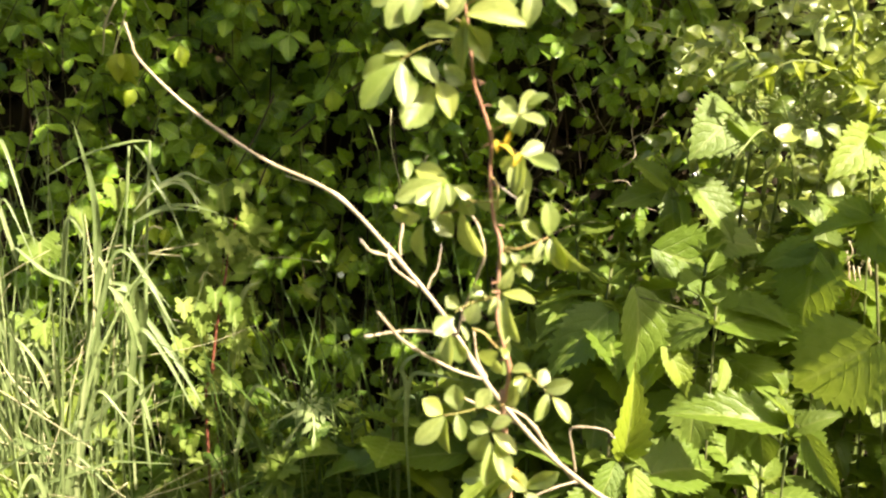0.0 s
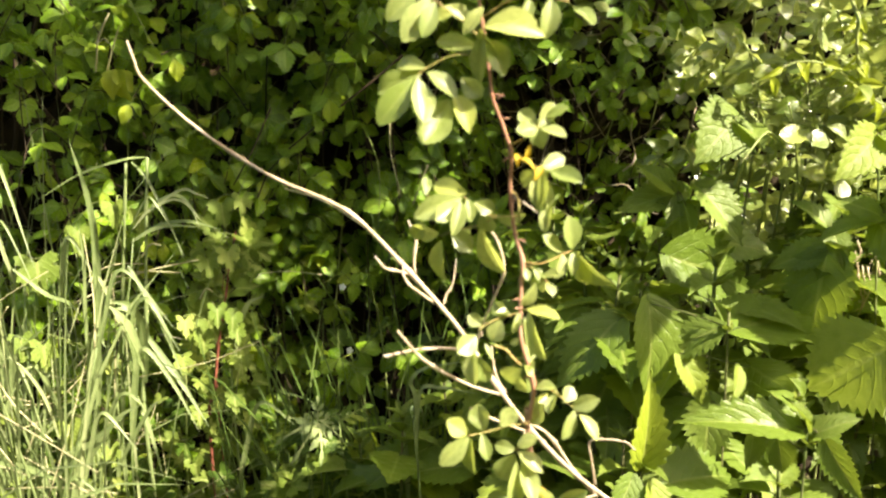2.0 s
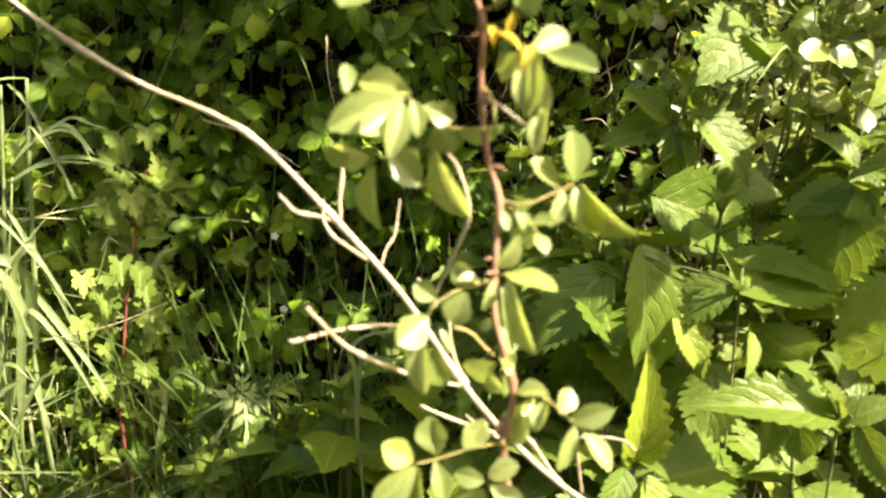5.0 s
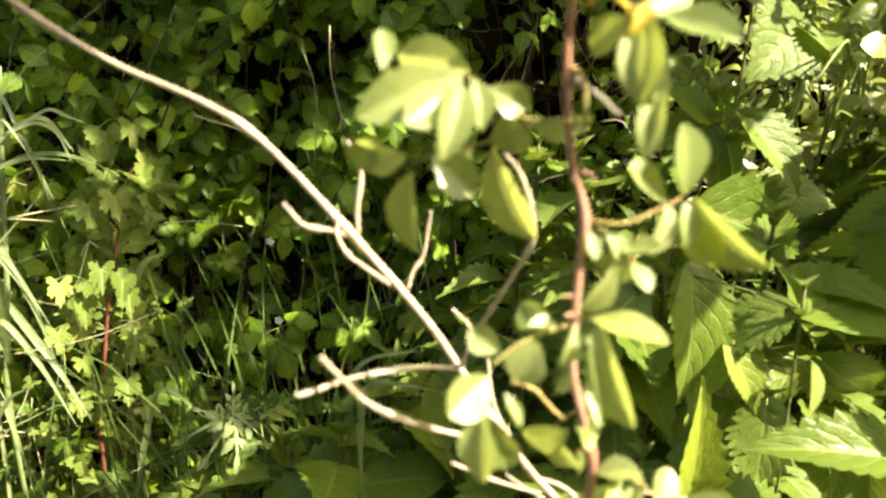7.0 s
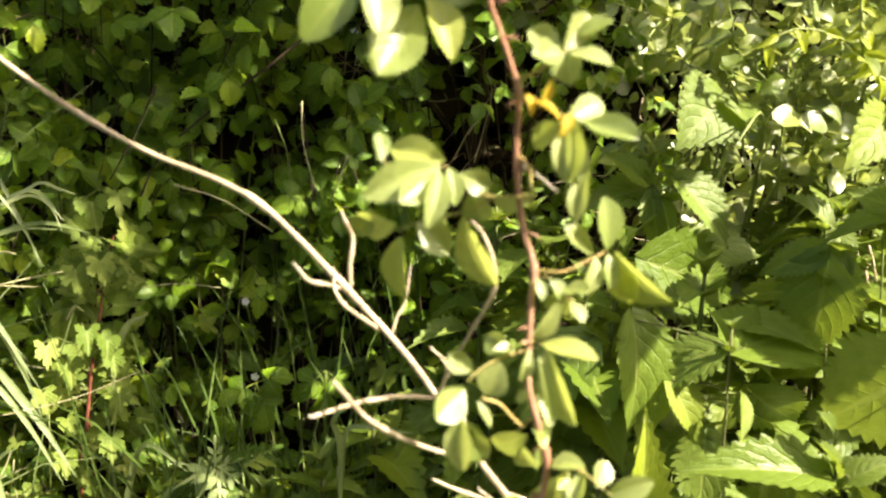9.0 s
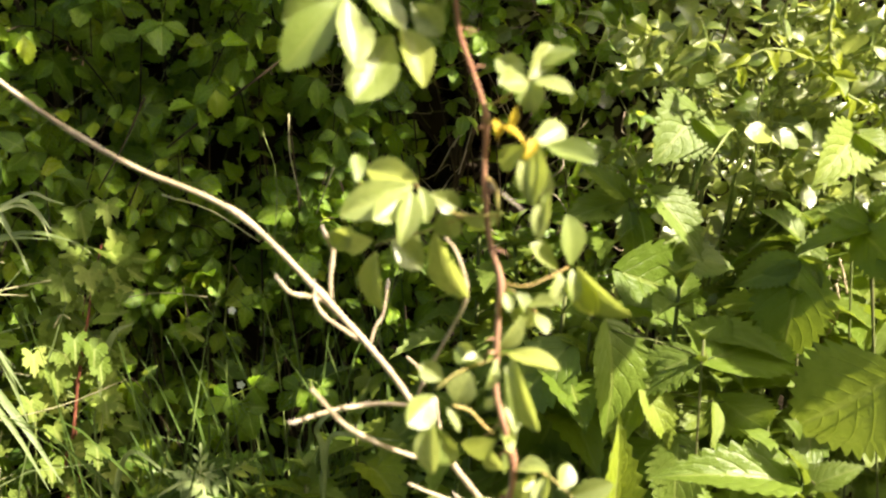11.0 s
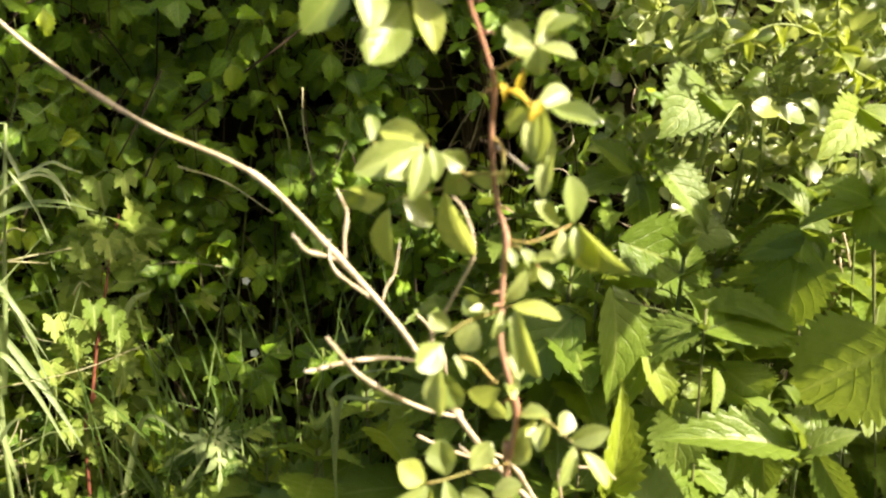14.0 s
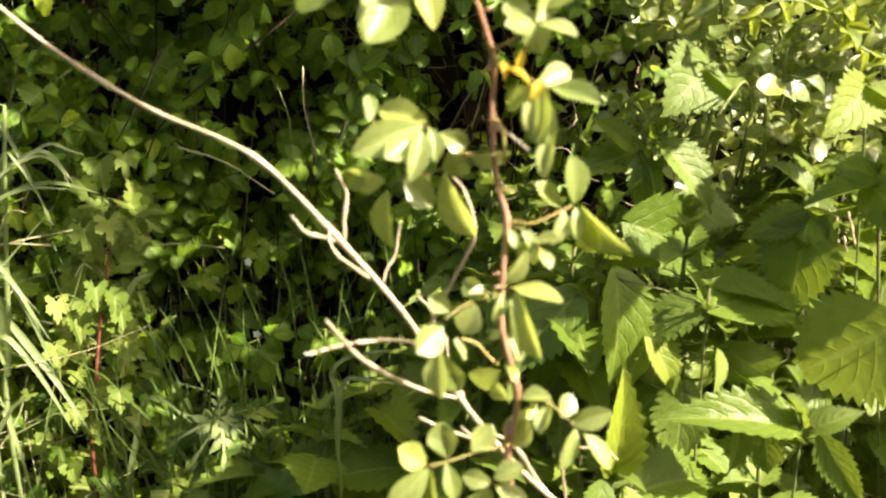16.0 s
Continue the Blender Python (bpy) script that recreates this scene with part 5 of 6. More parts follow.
rod("branch", [(0.62, 1.50, -0.02), (0.62, 1.46, 0.8), (0.54, 1.18, 1.26)] + way_down, 0.003, 0.0012, M_GREEN_STEM, young, "", 6, 6, 0.05)
YOUNG_AND_SUNLIT_LEAVES = shapes("leaf", M_YOUNG_AND_SUNLIT, [blade_geometry(0.42, 7, 0, 0, 0.6, 0.9, 1.1, peak=0.45), blade_geometry(0.5, 7, 0, 0, 0.5, 0.5, -0.9, peak=0.45)])
for k, q in enumerate(spline(way_down, 4) + spline(frond[:5], 2)):
    d = Vector((0.5 if k % 2 else -0.3, -0.3, -0.9 + 0.4 * (k % 3)))
    part("leaf", YOUNG_AND_SUNLIT_LEAVES[k % 2], M_YOUNG_AND_SUNLIT, young, "", leaf_pose(q, q + d.normalized() * rng.uniform(0.014, 0.028), Vector((0.4, -0.8, 0.5)) + scatter_vec(0.4), 0.9))
# broad glossy leaves at the ends of the shoots, turned so that they mirror the sun
GLOSS = Vector((0.12, -0.88, 0.47))
gloss_shoot = thing("shrub", (0.60, 1.55, 0), "shrub shoot with broad pale shining leaves in full sun", "shrub", "shrub shoots of the hedge")
rod("branch", [(0.60, 1.55, -0.02), (0.60, 1.48, 0.7), (0.54, 1.20, 1.02), (0.49, 1.10, 1.12)], 0.003, 0.0015, M_GREEN_STEM, gloss_shoot, "", 6, 6, 0.05)
for base, tip in (
    ((0.359, 1.020, 1.146), (0.373, 1.008, 1.133)),
    ((0.392, 1.050, 1.156), (0.411, 1.038, 1.166)),
    ((0.445, 1.080, 1.160), (0.462, 1.068, 1.168)),
    ((0.448, 1.020, 1.159), (0.458, 1.008, 1.169)),
    ((0.538, 1.050, 1.177), (0.539, 1.038, 1.185)),
    ((0.574, 1.080, 1.171), (0.580, 1.068, 1.179)),
    ((0.560, 1.020, 1.174), (0.566, 1.008, 1.162)),
    ((0.491, 1.050, 1.089), (0.512, 1.038, 1.081)),
    ((0.538, 1.080, 1.085), (0.541, 1.068, 1.055)),
    ((0.470, 1.020, 1.087), (0.449, 1.008, 1.066)),
    ((0.494, 1.050, 1.134), (0.490, 1.038, 1.115)),
    ((0.575, 1.080, 1.114), (0.561, 1.068, 1.094)),
    ((0.505, 1.020, 1.145), (0.512, 1.008, 1.154)),
    ((0.570, 1.050, 1.144), (0.558, 1.038, 1.128)),
    ((0.463, 1.080, 1.121), (0.438, 1.068, 1.115)),
    ((0.358, 1.020, 1.140), (0.363, 1.008, 1.129)),
    ((0.555, 1.050, 1.196), (0.563, 1.038, 1.198)),
    ((0.516, 1.080, 1.179), (0.521, 1.068, 1.190)),
    ((0.435, 1.020, 1.097), (0.421, 1.008, 1.070)),
    ((0.595, 1.050, 1.145), (0.573, 1.038, 1.133)),
):
    leaf = part("leaf", SHRUB_LEAVES[rng.randrange(3)], M_SHRUB, gloss_shoot, "", leaf_pose(base, tip, GLOSS + scatter_vec(0.12), 1.1))
    rod("leaf_stalk", [base, V(base).lerp(V((0.49, 1.12, 1.12)), 0.5) + Vector((0, 0.05, -0.01)), (0.50, 1.12, 1.10)], 0.0009, 0.0007, M_GREEN_STEM, leaf, "", 4, 3, 0.0)
# brown withered catkins hanging among the nettles
for k in range(7):
    a = V((0.542, 1.020, 0.926)) + Vector((rng.uniform(-0.022, 0.022), rng.uniform(-0.02, 0.02), rng.uniform(-0.02, 0.02)))
    tassel = thing("withered_tassel", a, "dry brown withered flower tassel hanging among the nettles", "tassel", "withered tassels")
    n = rng.uniform(0.03, 0.07)
    rod("string", [a, a + Vector((0.004, -0.004, -n * 0.5)), a + Vector((rng.uniform(-0.012, 0.012), -0.004, -n))], 0.0012, 0.0007, M_TWIG, tassel, "", 5, 5, 0.5)
    for i, f in enumerate((0.2, 0.4, 0.58, 0.75, 0.9)):
        q = a - UP * n * f
        rod("floret", [q, q + Vector((math.cos(i * 2.4), math.sin(i * 2.4), -0.5)) * 0.005], 0.0011, 0.0006, M_TWIG, tassel, "", 4, 2, 0.0)


# plants with lobed leaves on long stalks
def lobed_plant(name, points, nodes, size, stem, thick, label, low=0.25):
    root = thing(name, points[0], label, name.replace("_", " "), "lobed plants of the bank")
    rod("stem", points, thick, thick * 0.5, stem, root, "", 7, 6, 0.08)
    path = spline(points, 10)
    for k in range(nodes):
        q = path[int((low + (1 - low) * k / nodes) * (len(path) - 1))]
        side = -1 if k % 2 else 1
        for j in range(rng.choice((1, 2, 3))):
            out = Vector((side * rng.uniform(0.5, 1.0), rng.uniform(-0.35, 0.3), rng.uniform(-0.1, 0.7))).normalized()
            base = q + out * rng.uniform(0.5, 1.5) * size
            way = Vector((side * rng.uniform(-0.3, 0.9), rng.uniform(-0.5, 0.1), rng.uniform(-0.9, 0.5))).normalized()
            pose_ = leaf_pose(base, base + way * size * rng.uniform(0.65, 1.25), Vector((rng.uniform(-0.2, 0.6), -0.8, rng.uniform(0.1, 1.0))), rng.uniform(1.0, 1.3))
            leaf = part("leaf", LOBED_LEAVES[rng.randrange(3)], M_CURRANT, root, "", pose_)
            if stem is M_RED_STEM:
                rod("leaf_stalk", [q, q.lerp(base, 0.6) + UP * 0.004, base], 0.0007, 0.0005, M_GREEN_STEM, leaf, "", 4, 2, 0.0)
    return root


lobed_plant("currant_bush", [(-0.43, 1.34, -0.02), (-0.419, 1.320, 0.568), (-0.405, 1.320, 0.655), (-0.388, 1.320, 0.748), (-0.372, 1.330, 0.827), (-0.368, 1.360, 0.878), (-0.369, 1.420, 0.921)], 30, 0.034, M_RED_STEM, 0.0030,
            "young bush with dark red stem and small lobed leaves", 0.4)
for k in range(14):
    x, y = -0.86 + 0.46 * ((k * 0.618) % 1), 1.30 + 0.14 * rng.random()
    top = 0.42 + 0.36 * rng.random()
    lobed_plant("lobed_herb", [(x, y + 0.05, -0.02), (x + 0.02, y + 0.02, top * 0.6), (x + rng.uniform(-0.06, 0.08), y - 0.03, top)], 11, 0.027, M_GREEN_STEM, 0.0018,
                "low plant with small lobed green leaves")
for k in range(6):
    x, y = -0.84 + 0.30 * ((k * 0.618 + 0.3) % 1), 1.10 + 0.14 * rng.random()
    top = 0.30 + 0.30 * rng.random()
    lobed_plant("lobed_herb", [(x, y + 0.05, -0.02), (x + 0.02, y + 0.02, top * 0.6), (x + rng.uniform(-0.06, 0.08), y - 0.03, top)], 9, 0.030, M_GREEN_STEM, 0.0018,
                "low plant with small lobed green leaves")
# larger leaves that stand out in the sun, on the red-stemmed bush and on a herb beside the grass
bush = lobed_plant("currant_bush", [(-0.40, 1.36, -0.02), (-0.405, 1.335, 0.55), (-0.395, 1.33, 0.74), (-0.375, 1.34, 0.86)], 6, 0.024, M_RED_STEM, 0.0022, "young bush with dark red stem and broad sunlit lobed leaves", 0.5)
for base, tip, face, wide in (
    ((-0.372, 1.270, 0.823), (-0.365, 1.250, 0.798), (0.45, -0.75, 0.6), 1.15),
    ((-0.348, 1.270, 0.808), (-0.342, 1.250, 0.787), (0.5, -0.7, 0.6), 1.15),
    ((-0.402, 1.280, 0.777), (-0.394, 1.260, 0.754), (0.4, -0.75, 0.7), 1.15),
    ((-0.425, 1.270, 0.805), (-0.417, 1.250, 0.783), (0.5, -0.8, 0.4), 1.15),
    ((-0.343, 1.270, 0.787), (-0.336, 1.250, 0.768), (0.3, -0.8, 0.6), 1.15),
    ((-0.382, 1.280, 0.902), (-0.375, 1.260, 0.878), (0.2, -0.9, 0.4), 1.30),
    ((-0.349, 1.280, 0.913), (-0.342, 1.260, 0.888), (0.1, -0.8, 0.6), 1.30),
    ((-0.352, 1.280, 0.990), (-0.346, 1.260, 0.962), (0.1, -0.8, 0.6), 1.30),
    ((-0.322, 1.290, 0.997), (-0.316, 1.270, 0.973), (0.3, -0.8, 0.6), 1.20),
    ((-0.354, 1.260, 0.677), (-0.347, 1.240, 0.652), (0.4, -0.75, 0.7), 1.20),
    ((-0.415, 1.260, 0.655), (-0.407, 1.240, 0.634), (0.4, -0.75, 0.6), 1.15),
    ((-0.435, 1.270, 0.742), (-0.427, 1.250, 0.720), (0.3, -0.8, 0.6), 1.20),
    ((-0.340, 1.270, 0.734), (-0.334, 1.250, 0.716), (0.3, -0.8, 0.6), 1.20),
):
    leaf = part("leaf", LOBED_LEAVES[rng.randrange(3)], M_CURRANT, bush, "", leaf_pose(base, tip, V(face), wide))
    rod("leaf_stalk", [(-0.40, 1.335, V(base).z - 0.03), V(base).lerp(V((-0.40, 1.335, V(base).z)), 0.4), base], 0.0008, 0.0006, M_GREEN_STEM, leaf, "", 4, 2, 0.0)
herb = lobed_plant("lobed_herb", [(-0.62, 1.32, -0.02), (-0.61, 1.31, 0.4), (-0.60, 1.30, 0.80)], 5, 0.026, M_GREEN_STEM, 0.0018, "low plant with broad sunlit lobed leaves among the grass")
for base, tip, face, wide in (
    ((-0.650, 1.270, 0.911), (-0.640, 1.250, 0.862), (0.45, -0.75, 0.6), 1.40),
    ((-0.642, 1.240, 0.782), (-0.632, 1.220, 0.746), (0.45, -0.75, 0.6), 1.15),
    ((-0.677, 1.240, 0.792), (-0.666, 1.220, 0.761), (0.3, -0.7, 0.8), 1.15),
    ((-0.593, 1.300, 0.953), (-0.584, 1.280, 0.922), (0.45, -0.75, 0.6), 1.15),
    ((-0.530, 1.300, 0.992), (-0.521, 1.280, 0.961), (0.3, -0.8, 0.5), 1.15),
    ((-0.491, 1.300, 0.977), (-0.482, 1.280, 0.947), (0.45, -0.75, 0.5), 1.15),
    ((-0.610, 1.220, 0.655), (-0.600, 1.200, 0.625), (0.4, -0.7, 0.6), 1.15),
    ((-0.548, 1.220, 0.610), (-0.538, 1.200, 0.589), (0.2, -0.7, 0.6), 1.15),
):
    leaf = part("leaf", LOBED_LEAVES[rng.randrange(3)], M_CURRANT, herb, "", leaf_pose(base, tip, V(face), wide))
    rod("leaf_stalk", [(-0.61, 1.31, V(base).z - 0.04), V(base).lerp(V((-0.61, 1.31, V(base).z)), 0.4), base], 0.0008, 0.0006, M_GREEN_STEM, leaf, "", 4, 2, 0.0)
# pale herb with deeply cut leaves, catching the sun
PALE_LEAVES = shapes("leaf", M_MUGWORT, [pinnate_geometry(2, 0.55), pinnate_geometry(1, 0.6, 0.4)])
herb = thing("herb", (-0.20, 1.22, 0), "pale grey-green herb with deeply cut pointed leaves", "herb", "herbs at the foot of the hedge")
rod("stem", [(-0.20, 1.22, -0.02), (-0.227, 1.190, 0.611), (-0.209, 1.180, 0.654)], 0.002, 0.0012, M_GREEN_STEM, herb, "", 6)
for base, tip, face in (
    ((-0.205, 1.170, 0.662), (-0.230, 1.130, 0.630), (0.4, -0.8, 0.6)), ((-0.203, 1.170, 0.660), (-0.190, 1.120, 0.635), (0.5, -0.7, 0.6)),
    ((-0.202, 1.170, 0.666), (-0.167, 1.150, 0.648), (0.4, -0.7, 0.7)), ((-0.211, 1.180, 0.659), (-0.274, 1.170, 0.639), (0.2, -0.8, 0.7)),
    ((-0.207, 1.180, 0.660), (-0.206, 1.190, 0.692), (0.2, -0.9, 0.4)), ((-0.216, 1.190, 0.651), (-0.261, 1.200, 0.665), (0.1, -0.8, 0.6)), ((-0.201, 1.180, 0.660), (-0.166, 1.190, 0.670), (0.1, -0.8, 0.6)),
):
    part("leaf", PALE_LEAVES[rng.randrange(2)], M_MUGWORT, herb, "", leaf_pose(base, tip, V(face), 0.75))
# round-leaved bramble sprays low in front of the hedge
for top, tips in (
    ((-0.161, 1.270, 0.735), ((-0.213, 1.250, 0.718), (-0.167, 1.240, 0.700), (-0.144, 1.250, 0.673), (-0.114, 1.260, 0.752))),
    ((-0.141, 1.380, 0.855), ((-0.165, 1.360, 0.833), (-0.125, 1.360, 0.824), (-0.115, 1.370, 0.865))),
    ((-0.069, 1.300, 0.736), ((-0.118, 1.280, 0.703), (-0.071, 1.270, 0.678), (-0.030, 1.280, 0.706))),
):
    spray = thing("bramble", (V(top).x + 0.03, V(top).y + 0.1, 0), "low bramble spray with broad soft green leaves", "bramble", "brambles of the hedge")
    rod("cane", [(V(top).x + 0.03, V(top).y + 0.1, -0.02), V(top) + Vector((0.02, 0.06, -0.2)), top], 0.0018, 0.001, M_GREEN_STEM, spray, "", 6)
    for k, tip in enumerate(tips):
        part("leaf", BRAMBLE_LEAVES[k % 4], M_BRAMBLE, spray, "", leaf_pose(top, tip, Vector((0.2, -0.8, 0.7)), 1.0))
# feathery herbs at the foot
for k, (x, y, z) in enumerate(((-0.215, 1.19, 0.66), (-0.17, 1.15, 0.67), (-0.26, 1.20, 0.60), (-0.28, 1.16, 0.50), (-0.10, 1.20, 0.52), (-0.36, 1.18, 0.46), (-0.02, 1.16, 0.50), (-0.18, 1.12, 0.46))):
    herb = thing("herb", (x + 0.02, y + 0.04, 0), "pale green herb with deeply cut leaves", "herb", "herbs at the foot of the hedge")
    pts = [(x + 0.02, y + 0.04, -0.02), (x + 0.01, y + 0.02, z * 0.6), (x, y, z)]
    rod("stem", pts, 0.002, 0.001, M_GREEN_STEM, herb, "", 6)
    path = spline(pts, 8)
    for j in range(9):
        q = path[len(path) - 1 - (j * 5) // 4]
        a = j * 2.4 + k
        way = Vector((math.cos(a), math.sin(a) * 0.7 - 0.25, 0.25 - 0.08 * j)).normalized()
        part("leaf", HERB_LEAVES[j % 3], M_HERB, herb, "", leaf_pose(q, q + way * rng.uniform(0.045, 0.07), Vector((0.1, -0.7, 1))))


SMALL_TRI = shapes("leaf", M_HERB, [trifoliate(lambda: blade_geometry(0.8, 5, 0, 0, 0.25, 0.3, 0.1, peak=0.5))])


def undergrowth():
    x, y = rng.uniform(-1.2, 0.5), rng.uniform(1.22, 1.5)
    z = rng.uniform(0.05, 0.40 + 0.42 * (y - 1.15) / 0.35)
    way = Vector((rng.uniform(-1, 1), rng.uniform(-1, 0.1), rng.uniform(-0.5, 0.6))).normalized()
    return Vector((x, y, z)), way, Vector((rng.uniform(-0.3, 0.5), -0.7, 1)), rng.uniform(0.6, 1.3)


foliage("undergrowth", 560, undergrowth, HERB_LEAVES[1:] + LOBED_LEAVES[:2] + SMALL_TRI, 0.044, "low mixed green undergrowth at the foot of the hedge", M_HERB)


# ---- grass ----
def blade_strip(path, width, face):
    """A ribbon along a path, folded along its middle: verts, faces, uvs."""
    verts, faces, uvs, n = [], [], [], len(path)
    for i, q in enumerate(path):
        s = i / (n - 1)
        way = (path[min(i + 1, n - 1)] - path[max(i - 1, 0)]).normalized()
        x = way.cross(face)
        x = x.normalized() if x.length > 1e-4 else way.orthogonal().normalized()
        z = x.cross(way)
        w = width / 2 * (min(1.0, 0.45 + 2.5 * s) * (1 - max(0.0, (s - 0.45) / 0.55) ** 1.7) + 0.02)
        for u in (-1, 0, 1):
            verts.append(q + x * (u * w) + z * (abs(u) * w * 0.35))
            uvs.append((0.5 + u / 2, s))
    for i in range(n - 1):
        for k in range(2):
            a = i * 3 + k
            faces.append((a, a + 1, a + 4, a + 3))
    return verts, faces, uvs


def arc(base, lean, length, droop):
    """Curve of a blade that rises and bends over."""
    pts, q = [], V(base)
    way = (UP + lean * 0.14).normalized()
    for i in range(9):
        pts.append(q)
        way = (way + (lean * 0.6 - UP) * droop * (i / 8) * 0.55).normalized()
        q = q + way * (length / 8)
    return pts


def random_blade(x, y, z0, length, width, droop, power, reach=1.6):
    a = rng.uniform(0, 2 * math.pi)
    lean = Vector((math.cos(a), math.sin(a) * 0.6 - 0.2, 0))
    path = arc((x, y, z0), lean * rng.uniform(0.1, reach), length, droop * rng.random() ** power)
    return blade_strip(path, width, Vector((rng.uniform(-0.4, 0.6), -1, rng.uniform(0.2, 0.8))))


def grass_mass(name, count, spot, lengths, widths, label, material=M_GRASS, droop=0.75, power=3.0, reach=1.6):
    pieces = []
    for _ in range(count):
        x, y = spot()
        pieces.append(random_blade(x, y, -0.01, rng.uniform(*lengths), rng.uniform(*widths), droop, power, reach))
    ob = part(name, mesh_from(name, *joined(pieces)), material, None)
    return tagged(ob, label, "grass", kind="stuff")


grass_mass("grass_clump", 75, lambda: (min(rng.gauss(-0.70, 0.12), rng.uniform(-0.62, -0.52)), rng.uniform(1.08, 1.38)), (0.55, 1.15), (0.003, 0.0095), "tall pale green grass arching over in the sun", M_GRASS, 0.80, 0.6, 0.9)
grass_mass("grass_clump", 50, lambda: (min(rng.gauss(-0.70, 0.11), -0.50), rng.uniform(1.06, 1.32)), (0.30, 0.75), (0.003, 0.008), "short tangled pale grass blades in the sun", M_GRASS, 1.0, 0.5, 1.0)
grass_mass("grass_clump", 170, lambda: (rng.uniform(-0.38, 0.10), rng.uniform(1.20, 1.46)), (0.45, 1.0), (0.002, 0.007), "arching grass blades coloured dark green for the shade of the hedge", M_GRASS_SHADED, 0.75, 0.6, 0.8)
grass_mass("grass_clump", 110, lambda: (rng.uniform(-1.5, -0.8), rng.uniform(1.1, 1.45)), (0.5, 1.1), (0.004, 0.009), "tall grass leaning at the edge of the hedge", M_GRASS, 0.8, 0.8)
grass_mass("grass_clump", 14, lambda: (rng.uniform(-0.98, -0.58), rng.uniform(1.28, 1.42)), (1.0, 1.4), (0.0015, 0.0035), "thin straight grass blades slanting across the hedge", M_GRASS, 0.3, 0.8, 2.6)
grass_mass("grass_clump", 30, lambda: (rng.uniform(-0.95, -0.62), rng.uniform(1.26, 1.42)), (0.9, 1.25), (0.002, 0.004), "thin pale grass blades crossing in front of the hedge", M_GRASS, 0.6, 1.0)


def grass_stalk(points, blades, label="tall grass stalk with long drooping blades", thick=0.0018):
    root = thing("grass_stalk", points[0], label, "grass", "tall grass stalks")
    rod("culm", points, thick, thick * 0.65, M_GRASS, root, "", 6, 6, 0.0, (0.3, 0.6, 0.85))
    for pts, width, face in blades:
        part("blade", mesh_from("blade", *blade_strip(spline(pts, 6), width, V(face))), M_GRASS, root)
    return root


grass_stalk([(-0.500, 1.30, -0.02), (-0.508, 1.270, 0.601), (-0.492, 1.270, 0.757), (-0.473, 1.270, 0.934), (-0.457, 1.270, 1.065)], [
    ([(-0.457, 1.270, 1.065), (-0.485, 1.250, 1.064), (-0.547, 1.230, 1.046), (-0.614, 1.220, 1.009)], 0.006, (0, -0.6, 1)),
    ([(-0.471, 1.270, 0.952), (-0.431, 1.250, 0.964), (-0.388, 1.240, 0.966), (-0.341, 1.230, 0.954)], 0.008, (0.2, -0.7, 1)),
    ([(-0.477, 1.270, 0.970), (-0.439, 1.260, 0.999), (-0.405, 1.250, 1.004), (-0.375, 1.240, 0.969)], 0.0085, (0.2, -0.7, 1)),
    ([(-0.494, 1.270, 0.748), (-0.482, 1.250, 0.801), (-0.503, 1.230, 0.834), (-0.534, 1.220, 0.829)], 0.012, (0, -0.8, 0.8)),
    ([(-0.495, 1.260, 0.703), (-0.483, 1.240, 0.776), (-0.486, 1.220, 0.838), (-0.520, 1.210, 0.854)], 0.014, (0.1, -1, 0.4))], thick=0.0034)
grass_stalk([(-0.545, 1.31, -0.02), (-0.558, 1.280, 0.599), (-0.530, 1.280, 0.803), (-0.508, 1.280, 0.960), (-0.495, 1.280, 1.057)], [
    ([(-0.486, 1.280, 1.058), (-0.461, 1.270, 1.032), (-0.433, 1.260, 0.970), (-0.409, 1.250, 0.910)], 0.005, (0.3, -0.8, 0.6)),
    ([(-0.525, 1.270, 0.797), (-0.499, 1.250, 0.846), (-0.463, 1.230, 0.843), (-0.419, 1.220, 0.762)], 0.007, (0.3, -0.7, 0.8)),
    ([(-0.500, 1.270, 0.796), (-0.458, 1.250, 0.744), (-0.431, 1.240, 0.708), (-0.387, 1.220, 0.639)], 0.010, (0.3, -0.8, 0.7))], thick=0.0030)
grass_stalk([(-0.60, 1.30, -0.02), (-0.589, 1.260, 0.589), (-0.558, 1.260, 0.801), (-0.540, 1.250, 0.958), (-0.551, 1.240, 1.047)], [
    ([(-0.558, 1.260, 0.801), (-0.541, 1.240, 0.916), (-0.538, 1.230, 1.005), (-0.552, 1.220, 1.100)], 0.010, (0.3, -1, 0.3)),
    ([(-0.580, 1.260, 0.648), (-0.562, 1.220, 0.740), (-0.538, 1.200, 0.810), (-0.518, 1.180, 0.789)], 0.013, (0.2, -0.8, 0.6)),
    ([(-0.662, 1.220, 0.907), (-0.616, 1.220, 0.865), (-0.579, 1.210, 0.853), (-0.552, 1.200, 0.828)], 0.006, (0.2, -0.7, 0.8))])
grass_stalk([(-0.36, 1.33, -0.02), (-0.374, 1.320, 0.614), (-0.363, 1.320, 0.715), (-0.355, 1.320, 0.764)], [
    ([(-0.362, 1.320, 0.725), (-0.349, 1.310, 0.777), (-0.328, 1.300, 0.818), (-0.303, 1.300, 0.829)], 0.009, (0.3, -0.8, 0.6))])
